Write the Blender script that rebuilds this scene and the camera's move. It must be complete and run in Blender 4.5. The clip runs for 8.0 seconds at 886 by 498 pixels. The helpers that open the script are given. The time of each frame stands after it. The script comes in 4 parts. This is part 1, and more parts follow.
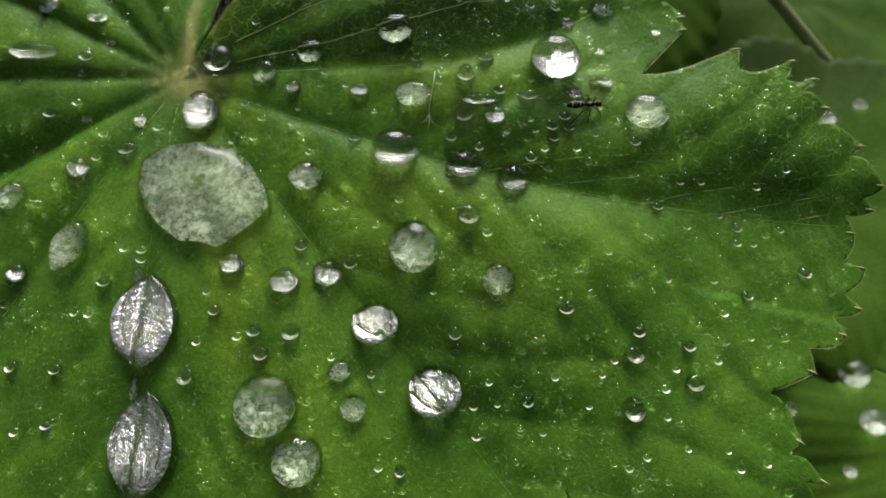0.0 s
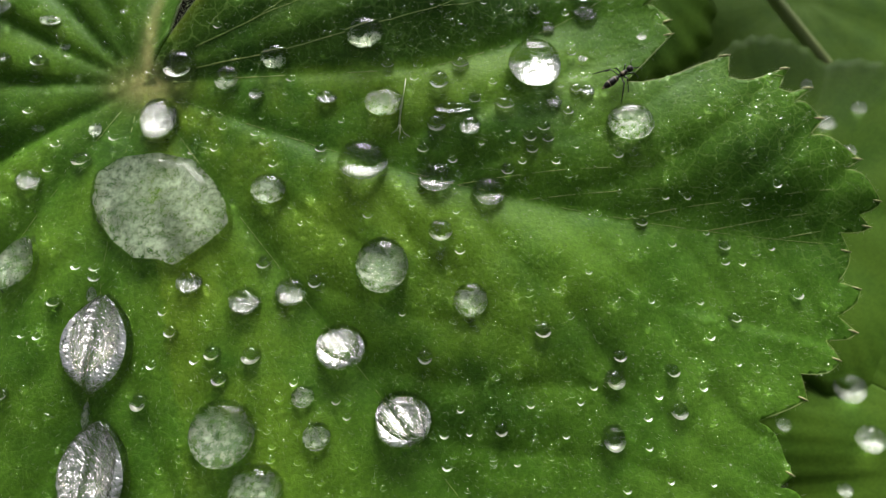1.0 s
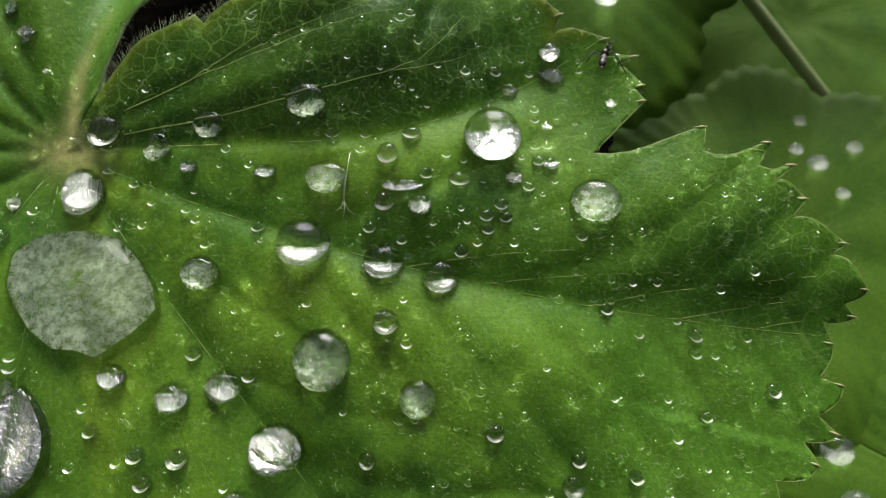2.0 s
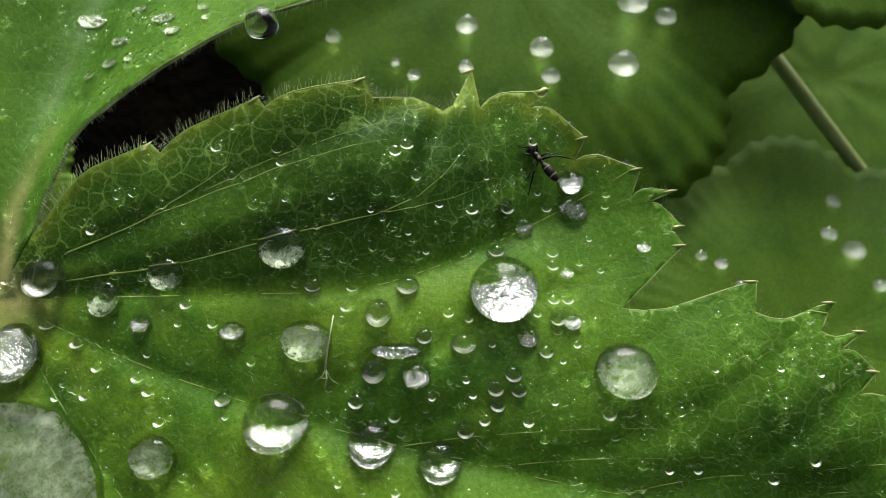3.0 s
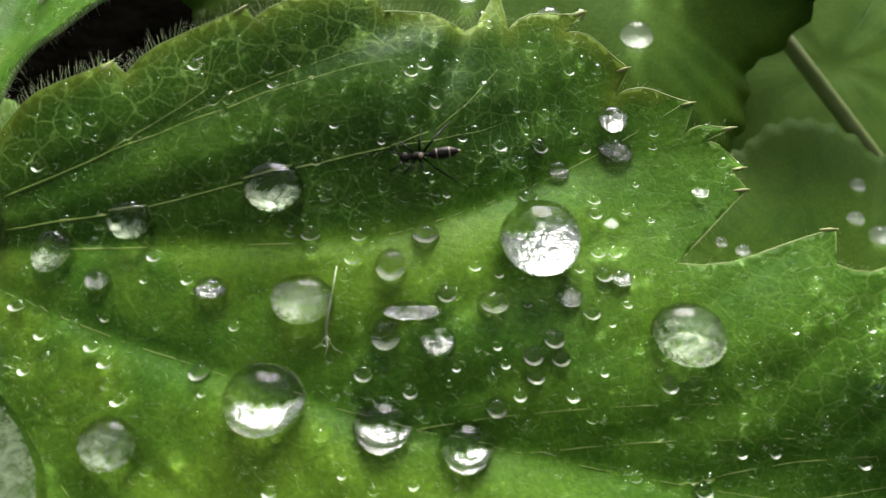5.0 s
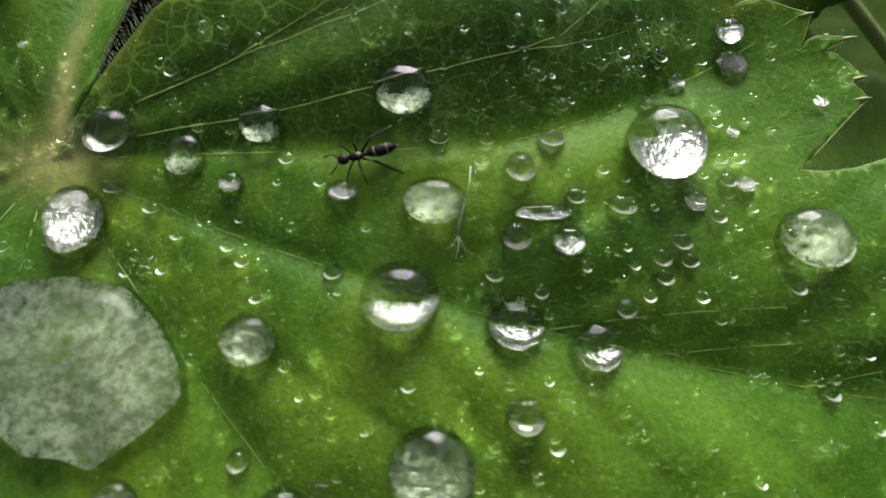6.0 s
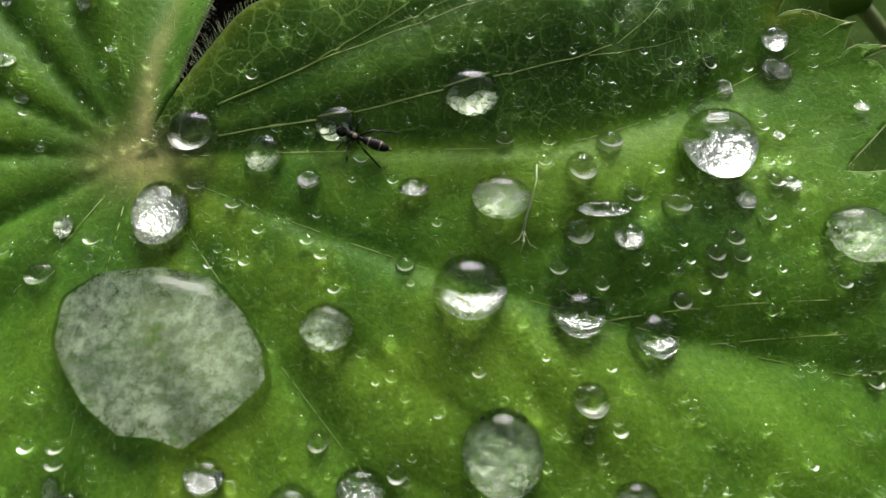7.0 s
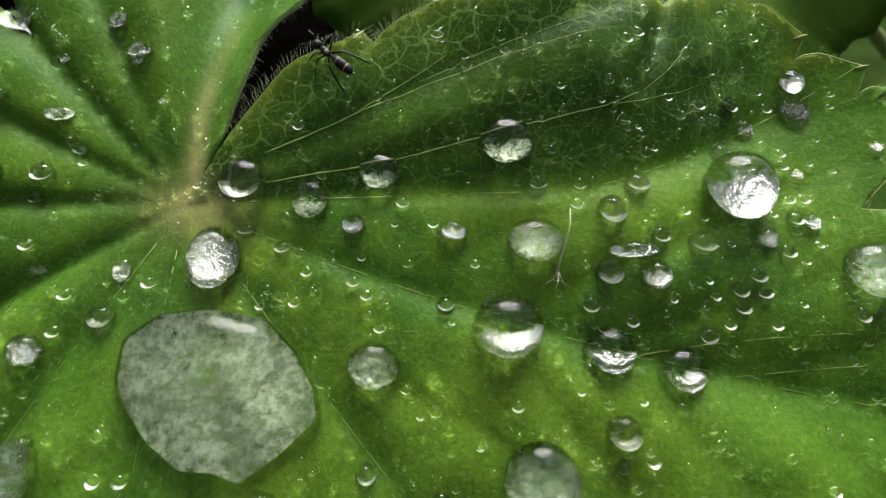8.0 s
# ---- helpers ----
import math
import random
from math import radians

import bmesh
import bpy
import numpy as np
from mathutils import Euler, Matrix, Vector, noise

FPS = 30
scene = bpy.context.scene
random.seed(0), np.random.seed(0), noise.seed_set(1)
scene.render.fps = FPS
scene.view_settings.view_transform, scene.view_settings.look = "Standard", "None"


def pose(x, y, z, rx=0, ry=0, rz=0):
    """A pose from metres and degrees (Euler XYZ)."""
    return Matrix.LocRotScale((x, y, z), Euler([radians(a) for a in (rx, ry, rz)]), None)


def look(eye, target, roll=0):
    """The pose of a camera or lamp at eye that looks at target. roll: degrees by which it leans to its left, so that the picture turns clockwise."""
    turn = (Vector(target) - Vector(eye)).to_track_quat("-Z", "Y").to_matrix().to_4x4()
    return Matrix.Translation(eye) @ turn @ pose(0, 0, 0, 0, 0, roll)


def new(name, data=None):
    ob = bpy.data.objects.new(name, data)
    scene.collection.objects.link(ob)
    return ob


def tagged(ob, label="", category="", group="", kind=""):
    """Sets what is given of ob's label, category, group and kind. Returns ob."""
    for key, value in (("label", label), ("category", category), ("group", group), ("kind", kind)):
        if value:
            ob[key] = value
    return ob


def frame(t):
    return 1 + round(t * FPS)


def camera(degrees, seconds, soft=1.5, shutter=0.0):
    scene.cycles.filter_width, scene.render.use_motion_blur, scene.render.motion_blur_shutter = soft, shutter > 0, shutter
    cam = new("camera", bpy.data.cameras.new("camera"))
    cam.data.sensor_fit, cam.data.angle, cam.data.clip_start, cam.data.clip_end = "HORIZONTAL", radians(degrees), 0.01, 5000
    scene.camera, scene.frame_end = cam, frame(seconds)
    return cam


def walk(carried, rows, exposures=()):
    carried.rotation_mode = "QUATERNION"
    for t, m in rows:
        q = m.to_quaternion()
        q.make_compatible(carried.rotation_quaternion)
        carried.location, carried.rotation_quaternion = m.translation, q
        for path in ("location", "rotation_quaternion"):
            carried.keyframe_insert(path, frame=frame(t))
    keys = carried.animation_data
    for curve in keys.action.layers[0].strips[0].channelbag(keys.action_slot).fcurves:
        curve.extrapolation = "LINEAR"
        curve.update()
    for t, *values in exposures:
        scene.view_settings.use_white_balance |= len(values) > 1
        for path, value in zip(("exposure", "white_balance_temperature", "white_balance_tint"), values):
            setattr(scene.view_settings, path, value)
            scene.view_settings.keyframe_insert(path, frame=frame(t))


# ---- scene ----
S = 0.05                      # metres in one unit of the plan: the first eye's distance from the leaf
EYE, TILT = 0.16, -55.0
cam = camera(68.0, 8.0, 0.9)
PATH = [
    (0.0, 0.0000, 0.0000, 0.0000, 0.00, 0.00, 0.00),
    (0.2, 0.0410, -0.0047, 0.0342, 0.64, -0.44, -0.07),
    (0.5, 0.0404, 0.0055, 0.0206, 0.23, 0.17, -0.40),
    (0.7, 0.0384, 0.0114, 0.0404, 0.26, -0.22, -0.32),
    (1.0, 0.0428, 0.0538, 0.0339, 0.09, -0.51, -0.15),
    (1.2, 0.0454, 0.0758, 0.0599, 0.01, -1.32, -0.05),
    (1.5, 0.0900, 0.1046, 0.1051, 0.69, -2.00, -0.31),
    (1.7, 0.1037, 0.1166, 0.1297, 0.21, -1.87, -0.41),
    (2.0, 0.1124, 0.1340, 0.1722, 0.18, -1.90, -0.61),
    (2.2, 0.1280, 0.1608, 0.2398, 0.35, -1.65, -0.77),
    (3.3, 0.0974, 0.3207, 0.3541, -0.28, -2.24, -1.22),
    (3.5, 0.1184, 0.3381, 0.3231, -0.20, -1.70, -1.20),
    (3.7, 0.1473, 0.3603, 0.3786, -0.37, -2.81, -1.07),
    (4.0, 0.1172, 0.3755, 0.4252, -1.09, -3.08, -1.67),
    (4.2, 0.0852, 0.3788, 0.4224, -2.39, -2.83, -1.73),
    (5.3, 0.0526, 0.4100, 0.2495, -2.07, 0.86, -0.93),
    (5.5, 0.0376, 0.4127, 0.2484, -2.07, 0.02, -0.83),
    (5.8, -0.0162, 0.4058, 0.2006, -1.72, -0.48, -0.84),
    (6.0, -0.0508, 0.4031, 0.1973, -1.50, -0.44, -1.02),
    (6.2, -0.0875, 0.3959, 0.1972, -1.68, 0.43, -1.11),
    (6.5, -0.1061, 0.3934, 0.1687, -1.52, 0.19, -1.41),
    (6.7, -0.1100, 0.3884, 0.1836, -1.65, 0.36, -1.32),
    (7.0, -0.1153, 0.3688, 0.1840, -1.48, 0.14, -1.29),
    (7.2, -0.1255, 0.3551, 0.2037, -1.31, 0.17, -1.27),
    (7.5, -0.1271, 0.3385, 0.1652, -1.42, -0.04, -1.09),
    (7.7, -0.1413, 0.3341, 0.2060, -1.44, 0.06, -1.03),
    (8.0, -0.1523, 0.3348, 0.2194, -1.18, 0.56, -0.70),
]
HEAD = pose(0, 0, EYE, TILT)
walk(cam, [(t, HEAD @ pose(S * x, S * y, S * z, 0, 0, yaw) @ pose(0, 0, 0, pitch) @ pose(0, 0, 0, 0, roll) @ pose(0, 0, 0, 90))
           for t, x, y, z, yaw, pitch, roll in PATH], [(0.0, 0.09), (0.5, 0.19), (2.2, 0.35), (3.5, 0.50), (5.5, 0.60), (6.0, 0.40), (8.0, 0.42)])
cam.data.dof.use_dof = True
cam.data.dof.focus_distance = 0.775 * S
cam.data.dof.aperture_fstop = 65.0

# ---- light: an overcast garden sky, brighter ahead of the camera ----
SUN_UP, SUN_TURN = 41.0, 6.0
world = bpy.data.worlds.new("sky")
scene.world = world
world.use_nodes = True
wn = world.node_tree
wn.nodes.clear()
sky = wn.nodes.new("ShaderNodeTexSky")
sky.sky_type, sky.sun_disc = "NISHITA", False
sky.sun_elevation, sky.sun_rotation = radians(SUN_UP), radians(SUN_TURN)
sky.dust_density, sky.air_density = 4.0, 1.0
grey = wn.nodes.new("ShaderNodeHueSaturation")
grey.inputs["Saturation"].default_value = 0.25
wbg = wn.nodes.new("ShaderNodeBackground")
wbg.inputs["Strength"].default_value = 0.120
wout = wn.nodes.new("ShaderNodeOutputWorld")
wn.links.new(sky.outputs[0], grey.inputs["Color"])
wn.links.new(grey.outputs[0], wbg.inputs["Color"])
wn.links.new(wbg.outputs[0], wout.inputs["Surface"])
lamp = bpy.data.lights.new("sun", "SUN")
lamp.energy, lamp.angle, lamp.color = 4.9, radians(40), (1.0, 0.97, 0.92)
sun = new("sun", lamp)
sun.matrix_world = look((0, 0, 0), (-math.sin(radians(SUN_TURN)) * math.cos(radians(SUN_UP)), -math.cos(radians(SUN_TURN)) * math.cos(radians(SUN_UP)), -math.sin(radians(SUN_UP))))


# ---- materials ----
class Nodes:
    def __init__(self, name):
        self.mat = bpy.data.materials.new(name)
        self.mat.use_nodes = True
        self.tree = self.mat.node_tree
        self.bsdf = self.tree.nodes["Principled BSDF"]
        self.out = self.tree.nodes["Material Output"]
        self.pos = self.tree.nodes.new("ShaderNodeNewGeometry").outputs["Position"]

    def add(self, kind, **values):
        n = self.tree.nodes.new(kind)
        for key, v in values.items():
            n.inputs[key].default_value = v
        return n

    def link(self, a, b):
        self.tree.links.new(a, b)

    def noise(self, scale, detail=4.0, rough=0.6):
        n = self.add("ShaderNodeTexNoise", Scale=scale / S, Detail=detail, Roughness=rough)
        self.link(self.pos, n.inputs["Vector"])
        return n.outputs["Fac"]

    def ramp(self, fac, *stops):
        n = self.tree.nodes.new("ShaderNodeValToRGB")
        while len(n.color_ramp.elements) < len(stops):
            n.color_ramp.elements.new(0.5)
        for e, (p, c) in zip(n.color_ramp.elements, stops):
            e.position = p
            e.color = (*c, 1)
        self.link(fac, n.inputs["Fac"])
        return n.outputs["Color"]

    def mix(self, fac, a, b, blend="MIX"):
        n = self.tree.nodes.new("ShaderNodeMix")
        n.data_type, n.blend_type = "RGBA", blend
        for socket, v in ((n.inputs[0], fac), (n.inputs[6], a), (n.inputs[7], b)):
            if isinstance(v, (int, float)):
                socket.default_value = v
            elif isinstance(v, tuple):
                socket.default_value = (*v, 1)
            else:
                self.link(v, socket)
        return n.outputs[2]

    def bump(self, fac, strength, distance):
        n = self.add("ShaderNodeBump", Strength=strength, Distance=distance * S)
        self.link(fac, n.inputs["Height"])
        return n

    def cells(self, scale, feature="DISTANCE_TO_EDGE"):
        n = self.add("ShaderNodeTexVoronoi", Scale=scale / S)
        n.feature = feature
        warp = self.add("ShaderNodeTexNoise", Scale=scale * 1.3 / S, Detail=2.0)
        self.link(self.pos, warp.inputs["Vector"])
        off = self.tree.nodes.new("ShaderNodeVectorMath")
        off.operation = "SCALE"
        off.inputs["Scale"].default_value = 0.5 * S / scale
        self.link(warp.outputs["Color"], off.inputs[0])
        plus = self.tree.nodes.new("ShaderNodeVectorMath")
        plus.operation = "ADD"
        self.link(self.pos, plus.inputs[0])
        self.link(off.outputs[0], plus.inputs[1])
        self.link(plus.outputs[0], n.inputs["Vector"])
        return n.outputs["Distance"]


def leaf_material(name, dark, mid, light, yellow, net=0.5, gloss=0.5, see=0.22, fuzz=0.5, crest=False):
    m = Nodes(name)
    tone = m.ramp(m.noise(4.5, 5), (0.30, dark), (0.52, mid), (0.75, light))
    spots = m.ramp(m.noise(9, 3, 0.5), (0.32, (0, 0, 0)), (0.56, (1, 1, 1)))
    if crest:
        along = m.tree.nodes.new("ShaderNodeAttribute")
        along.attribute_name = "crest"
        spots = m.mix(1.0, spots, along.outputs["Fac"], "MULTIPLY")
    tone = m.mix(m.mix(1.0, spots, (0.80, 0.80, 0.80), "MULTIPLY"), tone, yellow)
    speck = m.ramp(m.noise(170, 3, 0.7), (0.38, (0.82, 0.83, 0.83)), (0.64, (1.14, 1.13, 1.11)))
    tone = m.mix(1.0, tone, speck, "MULTIPLY")
    veins = m.ramp(m.cells(42), (0.0, (1, 1, 1)), (0.022, (0.8, 0.8, 0.8)), (0.055, (0, 0, 0)))
    fine = m.ramp(m.cells(95), (0.0, (1, 1, 1)), (0.05, (0, 0, 0)))
    gone = m.ramp(m.noise(6, 2), (0.30, (0.4, 0.4, 0.4)), (0.5, (1, 1, 1)))
    lines = m.mix(0.40, veins, fine)
    lines = m.mix(1.0, lines, gone, "MULTIPLY")
    pale = m.mix(1.0, lines, (net, net, net), "MULTIPLY")
    if crest:
        straw = m.tree.nodes.new("ShaderNodeAttribute")
        straw.attribute_name = "straw"
        grain = m.ramp(m.noise(40, 4), (0.3, (0.55, 0.55, 0.55)), (0.7, (1, 1, 1)))
        tone = m.mix(m.mix(1.0, straw.outputs["Fac"], grain, "MULTIPLY"), tone, (0.46, 0.41, 0.17))
        where = m.tree.nodes.new("ShaderNodeAttribute")
        where.attribute_name = "network"
        pale = m.mix(1.0, pale, where.outputs["Fac"], "MULTIPLY")
    if crest:
        band = m.tree.nodes.new("ShaderNodeAttribute")
        band.attribute_name = "olive"
        tone = m.mix(band.outputs["Fac"], tone, (0.175, 0.245, 0.020))
        # darkens the long lobe: its turn from the light is put into the colour
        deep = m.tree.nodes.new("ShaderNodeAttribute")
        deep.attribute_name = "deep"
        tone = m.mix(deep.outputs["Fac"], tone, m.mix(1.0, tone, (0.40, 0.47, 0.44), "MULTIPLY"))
    tone = m.mix(pale, tone, (0.24, 0.40, 0.08))
    # pale dots painted for the glints of fine hairs
    glint_dots = m.ramp(m.noise(260, 1, 0.5), (0.66, (0, 0, 0)), (0.74, (1, 1, 1)))
    tone = m.mix(m.mix(1.0, glint_dots, (0.75 * fuzz,) * 3, "MULTIPLY"), tone, (0.35, 0.42, 0.24))
    m.link(tone, m.bsdf.inputs["Base Color"])
    m.bsdf.inputs["Roughness"].default_value = gloss
    m.bsdf.inputs["Specular IOR Level"].default_value = 0.14
    b1 = m.bump(lines, 0.15, -0.0015)
    b2 = m.bump(m.noise(75, 4, 0.7), 0.35, 0.003)
    m.link(b1.outputs[0], b2.inputs["Normal"])
    m.link(b2.outputs[0], m.bsdf.inputs["Normal"])
    thin = m.add("ShaderNodeBsdfTranslucent")
    m.link(m.mix(1.0, tone, (1.3, 1.5, 0.5), "MULTIPLY"), thin.inputs["Color"])
    both = m.add("ShaderNodeMixShader", Fac=see)
    m.link(m.bsdf.outputs[0], both.inputs[1])
    m.link(thin.outputs[0], both.inputs[2])
    m.link(both.outputs[0], m.out.inputs["Surface"])
    return m.mat


def plain_material(name, a, b, scale, rough=0.6, metal=0.0, bump=0.3, size=0.003, shine=0.5):
    m = Nodes(name)
    m.link(m.ramp(m.noise(scale, 4), (0.35, a), (0.65, b)), m.bsdf.inputs["Base Color"])
    m.bsdf.inputs["Roughness"].default_value = rough
    m.bsdf.inputs["Metallic"].default_value = metal
    m.bsdf.inputs["Specular IOR Level"].default_value = shine
    m.link(m.bump(m.noise(scale * 3, 4), bump, size).outputs[0], m.bsdf.inputs["Normal"])
    return m.mat


def water_material():
    m = Nodes("water")
    m.bsdf.inputs["Base Color"].default_value = (1, 1, 1, 1)
    m.bsdf.inputs["Transmission Weight"].default_value = 1.0
    m.bsdf.inputs["IOR"].default_value = 1.333
    m.bsdf.inputs["Specular Tint"].default_value = (0.8, 0.8, 0.8, 1)
    m.bsdf.inputs["Roughness"].default_value = 0.0
    return m.mat


def film_material(name, share, rough, tint, wave=60, relief=1.0, gaps=45, glint_cover=True, patchy=0.3):
    """The silvery layer of air that the leaf's hairs hold under a drop, also laid as painted glints, with the blade
    seen through its gaps. It can thin out where the sheet says.
    """
    m = Nodes(name)
    m.bsdf.inputs["Base Color"].default_value = (*tint, 1)
    m.bsdf.inputs["Metallic"].default_value = 1.0
    m.bsdf.inputs["Roughness"].default_value = rough
    b = m.bump(m.noise(wave, 3, 0.6), 1.0, 0.6 * relief / wave)
    b2 = m.bump(m.noise(140, 2, 0.6), 0.6, 0.003 * relief)
    m.link(b.outputs[0], b2.inputs["Normal"])
    m.link(b2.outputs[0], m.bsdf.inputs["Normal"])
    holes = m.ramp(m.noise(gaps, 5, 0.75), (0.32, (max(0, share - 0.30),) * 3), (0.62, (min(1, share + 0.20),) * 3))
    broad = m.ramp(m.noise(gaps * 0.22, 3, 0.5), (0.34, (1 - patchy,) * 3), (0.62, (1 + 0.25 * patchy,) * 3))
    holes = m.mix(1.0, holes, broad, "MULTIPLY")
    if glint_cover:
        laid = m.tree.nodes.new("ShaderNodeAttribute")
        laid.attribute_name = "glint_cover"
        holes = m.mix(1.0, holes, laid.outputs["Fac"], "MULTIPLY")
    clear = m.add("ShaderNodeBsdfTransparent")
    both = m.add("ShaderNodeMixShader")
    m.link(holes, both.inputs[0])
    m.link(clear.outputs[0], both.inputs[1])
    m.link(m.bsdf.outputs[0], both.inputs[2])
    m.link(both.outputs[0], m.out.inputs["Surface"])
    return m.mat


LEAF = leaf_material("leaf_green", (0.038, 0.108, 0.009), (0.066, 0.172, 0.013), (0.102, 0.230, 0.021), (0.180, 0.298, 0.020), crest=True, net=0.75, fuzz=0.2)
LEAF_FAR = leaf_material("leaf_green_far", (0.046, 0.112, 0.009), (0.060, 0.140, 0.011), (0.076, 0.166, 0.014), (0.085, 0.170, 0.014), net=0.0, gloss=0.6, fuzz=0.0)
VEIN = plain_material("vein_pale_green", (0.15, 0.25, 0.035), (0.22, 0.31, 0.06), 20, 0.55)
HAIR = plain_material("hair_white", (0.34, 0.42, 0.20), (0.50, 0.56, 0.34), 30, 0.45, bump=0.0)
TIP = plain_material("tooth_tip_straw", (0.27, 0.32, 0.10), (0.40, 0.37, 0.18), 30, 0.6)
STALK = plain_material("stalk_green", (0.19, 0.27, 0.06), (0.26, 0.33, 0.09), 8, 0.6)
# soil near black: the deep shade under the plants is put into its colour
SOIL = plain_material("soil_painted_shade", (0.0006, 0.0006, 0.0005), (0.0020, 0.0018, 0.0012), 1.2, 0.95, bump=1.0, size=0.3, shine=0.0)
WATER = water_material()
FILM_BRIGHT = film_material("air_film_bright", 0.72, 0.24, (0.62, 0.65, 0.59), 150, 1.7, 70, patchy=0.5)
FILM_FOIL = film_material("air_film_foil", 0.96, 0.16, (0.98, 0.98, 0.90), 110, 1.0, 80)
FILM_GREY = film_material("air_film_grey", 0.34, 0.36, (0.62, 0.74, 0.52), 220, 0.9, 110)
FILM_FROST = film_material("air_film_frosted", 0.38, 0.44, (0.78, 0.92, 0.64), 240, 0.36, 90, patchy=0.2)
# the next four are painted highlights, for light gathered low in the drops
GLINT_HALF = film_material("glint_half", 0.80, 0.26, (0.74, 0.76, 0.71), 170, 0.9, 80, patchy=0.4)
GLINT_BEAD = film_material("glint_bead", 0.72, 0.40, (0.74, 0.79, 0.68), 200, 0.6, 120)
GLINT_FAINT = film_material("glint_faint", 0.42, 0.35, (0.50, 0.56, 0.46), 60, glint_cover=False)
GLINT_FAR = film_material("glint_far", 0.34, 0.6, (0.42, 0.46, 0.40), 60, 1.0, 18, glint_cover=False)
# for the added screen that darkens the side behind the camera
DARK_SCREEN = plain_material("screen_dark", (0.010, 0.018, 0.008), (0.030, 0.045, 0.018), 0.6, 0.9, bump=1.0, size=0.5)
ANT_BLACK = plain_material("ant_black", (0.004, 0.0035, 0.003), (0.010, 0.008, 0.007), 60, 0.42, bump=0.2, size=0.001, shine=0.25)
ANT_PALE = plain_material("ant_pale_band", (0.14, 0.11, 0.07), (0.22, 0.17, 0.10), 60, 0.4, bump=0.1, size=0.001)


# ---- helpers ----
def part(name, bm, material, parent=None, label=""):
    me = bpy.data.meshes.new(name)
    bm.to_mesh(me)
    bm.free()
    me.materials.append(material)
    me.polygons.foreach_set("use_smooth", [True] * len(me.polygons))
    ob = new(name, me)
    if parent is not None:
        ob.parent = parent
    return tagged(ob, label)


def mesh_of(name, verts, faces, material, parent=None, label=""):
    me = bpy.data.meshes.new(name)
    me.from_pydata(verts, [], faces)
    me.materials.append(material)
    me.polygons.foreach_set("use_smooth", [True] * len(me.polygons))
    me.update()
    ob = new(name, me)
    if parent is not None:
        ob.parent = parent
    return tagged(ob, label)


CX, CZ = -0.414, 0.271
# folds of the blade: angle at the centre, change of angle along the radius, height (valley -, crest +)
FOLDS = [(-180, 0, -1.6), (-169, 0, 1.3), (-149, 0, -1.7), (-138, 0, 1.0), (-122, 0, -0.5), (-108, 0, 0.8), (-96, 4, -0.6), (-70, -3, 0.7),
         (-50.5, 0, -0.6), (-31, 10, 0.60), (-22, 8.5, -0.55), (-5, 9, 0.50), (2.5, 0, -0.10), (12.3, 0, 1.15), (18, 1, 2.0), (23, 1, 2.25), (27, -1, 2.1),
         (38, -6, 3.0), (52, -10, 3.4), (58, 0, 3.4), (59.5, 0, 2.6), (86, 0, -1.0), (100, 0, 0.7), (115, 0, -0.8), (123, 0, 0.5), (134, 0, -1.6), (147, 0, 0.9), (155, 0, -0.9), (170, 0, 1.3), (181, 0, -1.6)]
RIBS = ((-149, 0), (-96, 4), (-50.5, 0), (-22, 8.5))       # midribs whose side veins quilt the blade
# the line through the gap between the lifted lobe and the one beyond it
GAP_X, GAP_Z = (-0.414, -0.36, -0.335, -0.27, -0.18, -0.06, 0.06, 0.30), (0.30, 0.375, 0.43, 0.49, 0.545, 0.60, 0.635, 0.68)


def smooth(v):
    v = np.clip(v, 0, 1)
    return v * v * (3 - 2 * v)


def quilt(r, a):
    """Pillows of blade between the side veins that leave each midrib at a slant."""
    out = np.zeros_like(r)
    rr = np.minimum(r, 1.1)
    best = np.full_like(r, 1e9)
    for a0, s0 in RIBS:
        da = np.abs(a - (a0 + s0 * rr))
        w = np.radians(np.minimum(da, 60))
        along, off = r * np.cos(w), r * np.sin(w)
        u = along - 0.95 * off - 0.9 * off * off + 0.022 * np.sin(9 * along + 5 * off + a0) + 0.012 * np.sin(23 * off + 3 * along)
        shape = np.abs(np.sin(np.pi * (u / 0.135 + 0.15))) ** 0.8 - 0.62
        h = shape * smooth(off / 0.05) * smooth((26 - da) / 12) * smooth((r - 0.12) / 0.2)
        out = np.where(da < best, h, out)
        best = np.minimum(best, da)
    return out


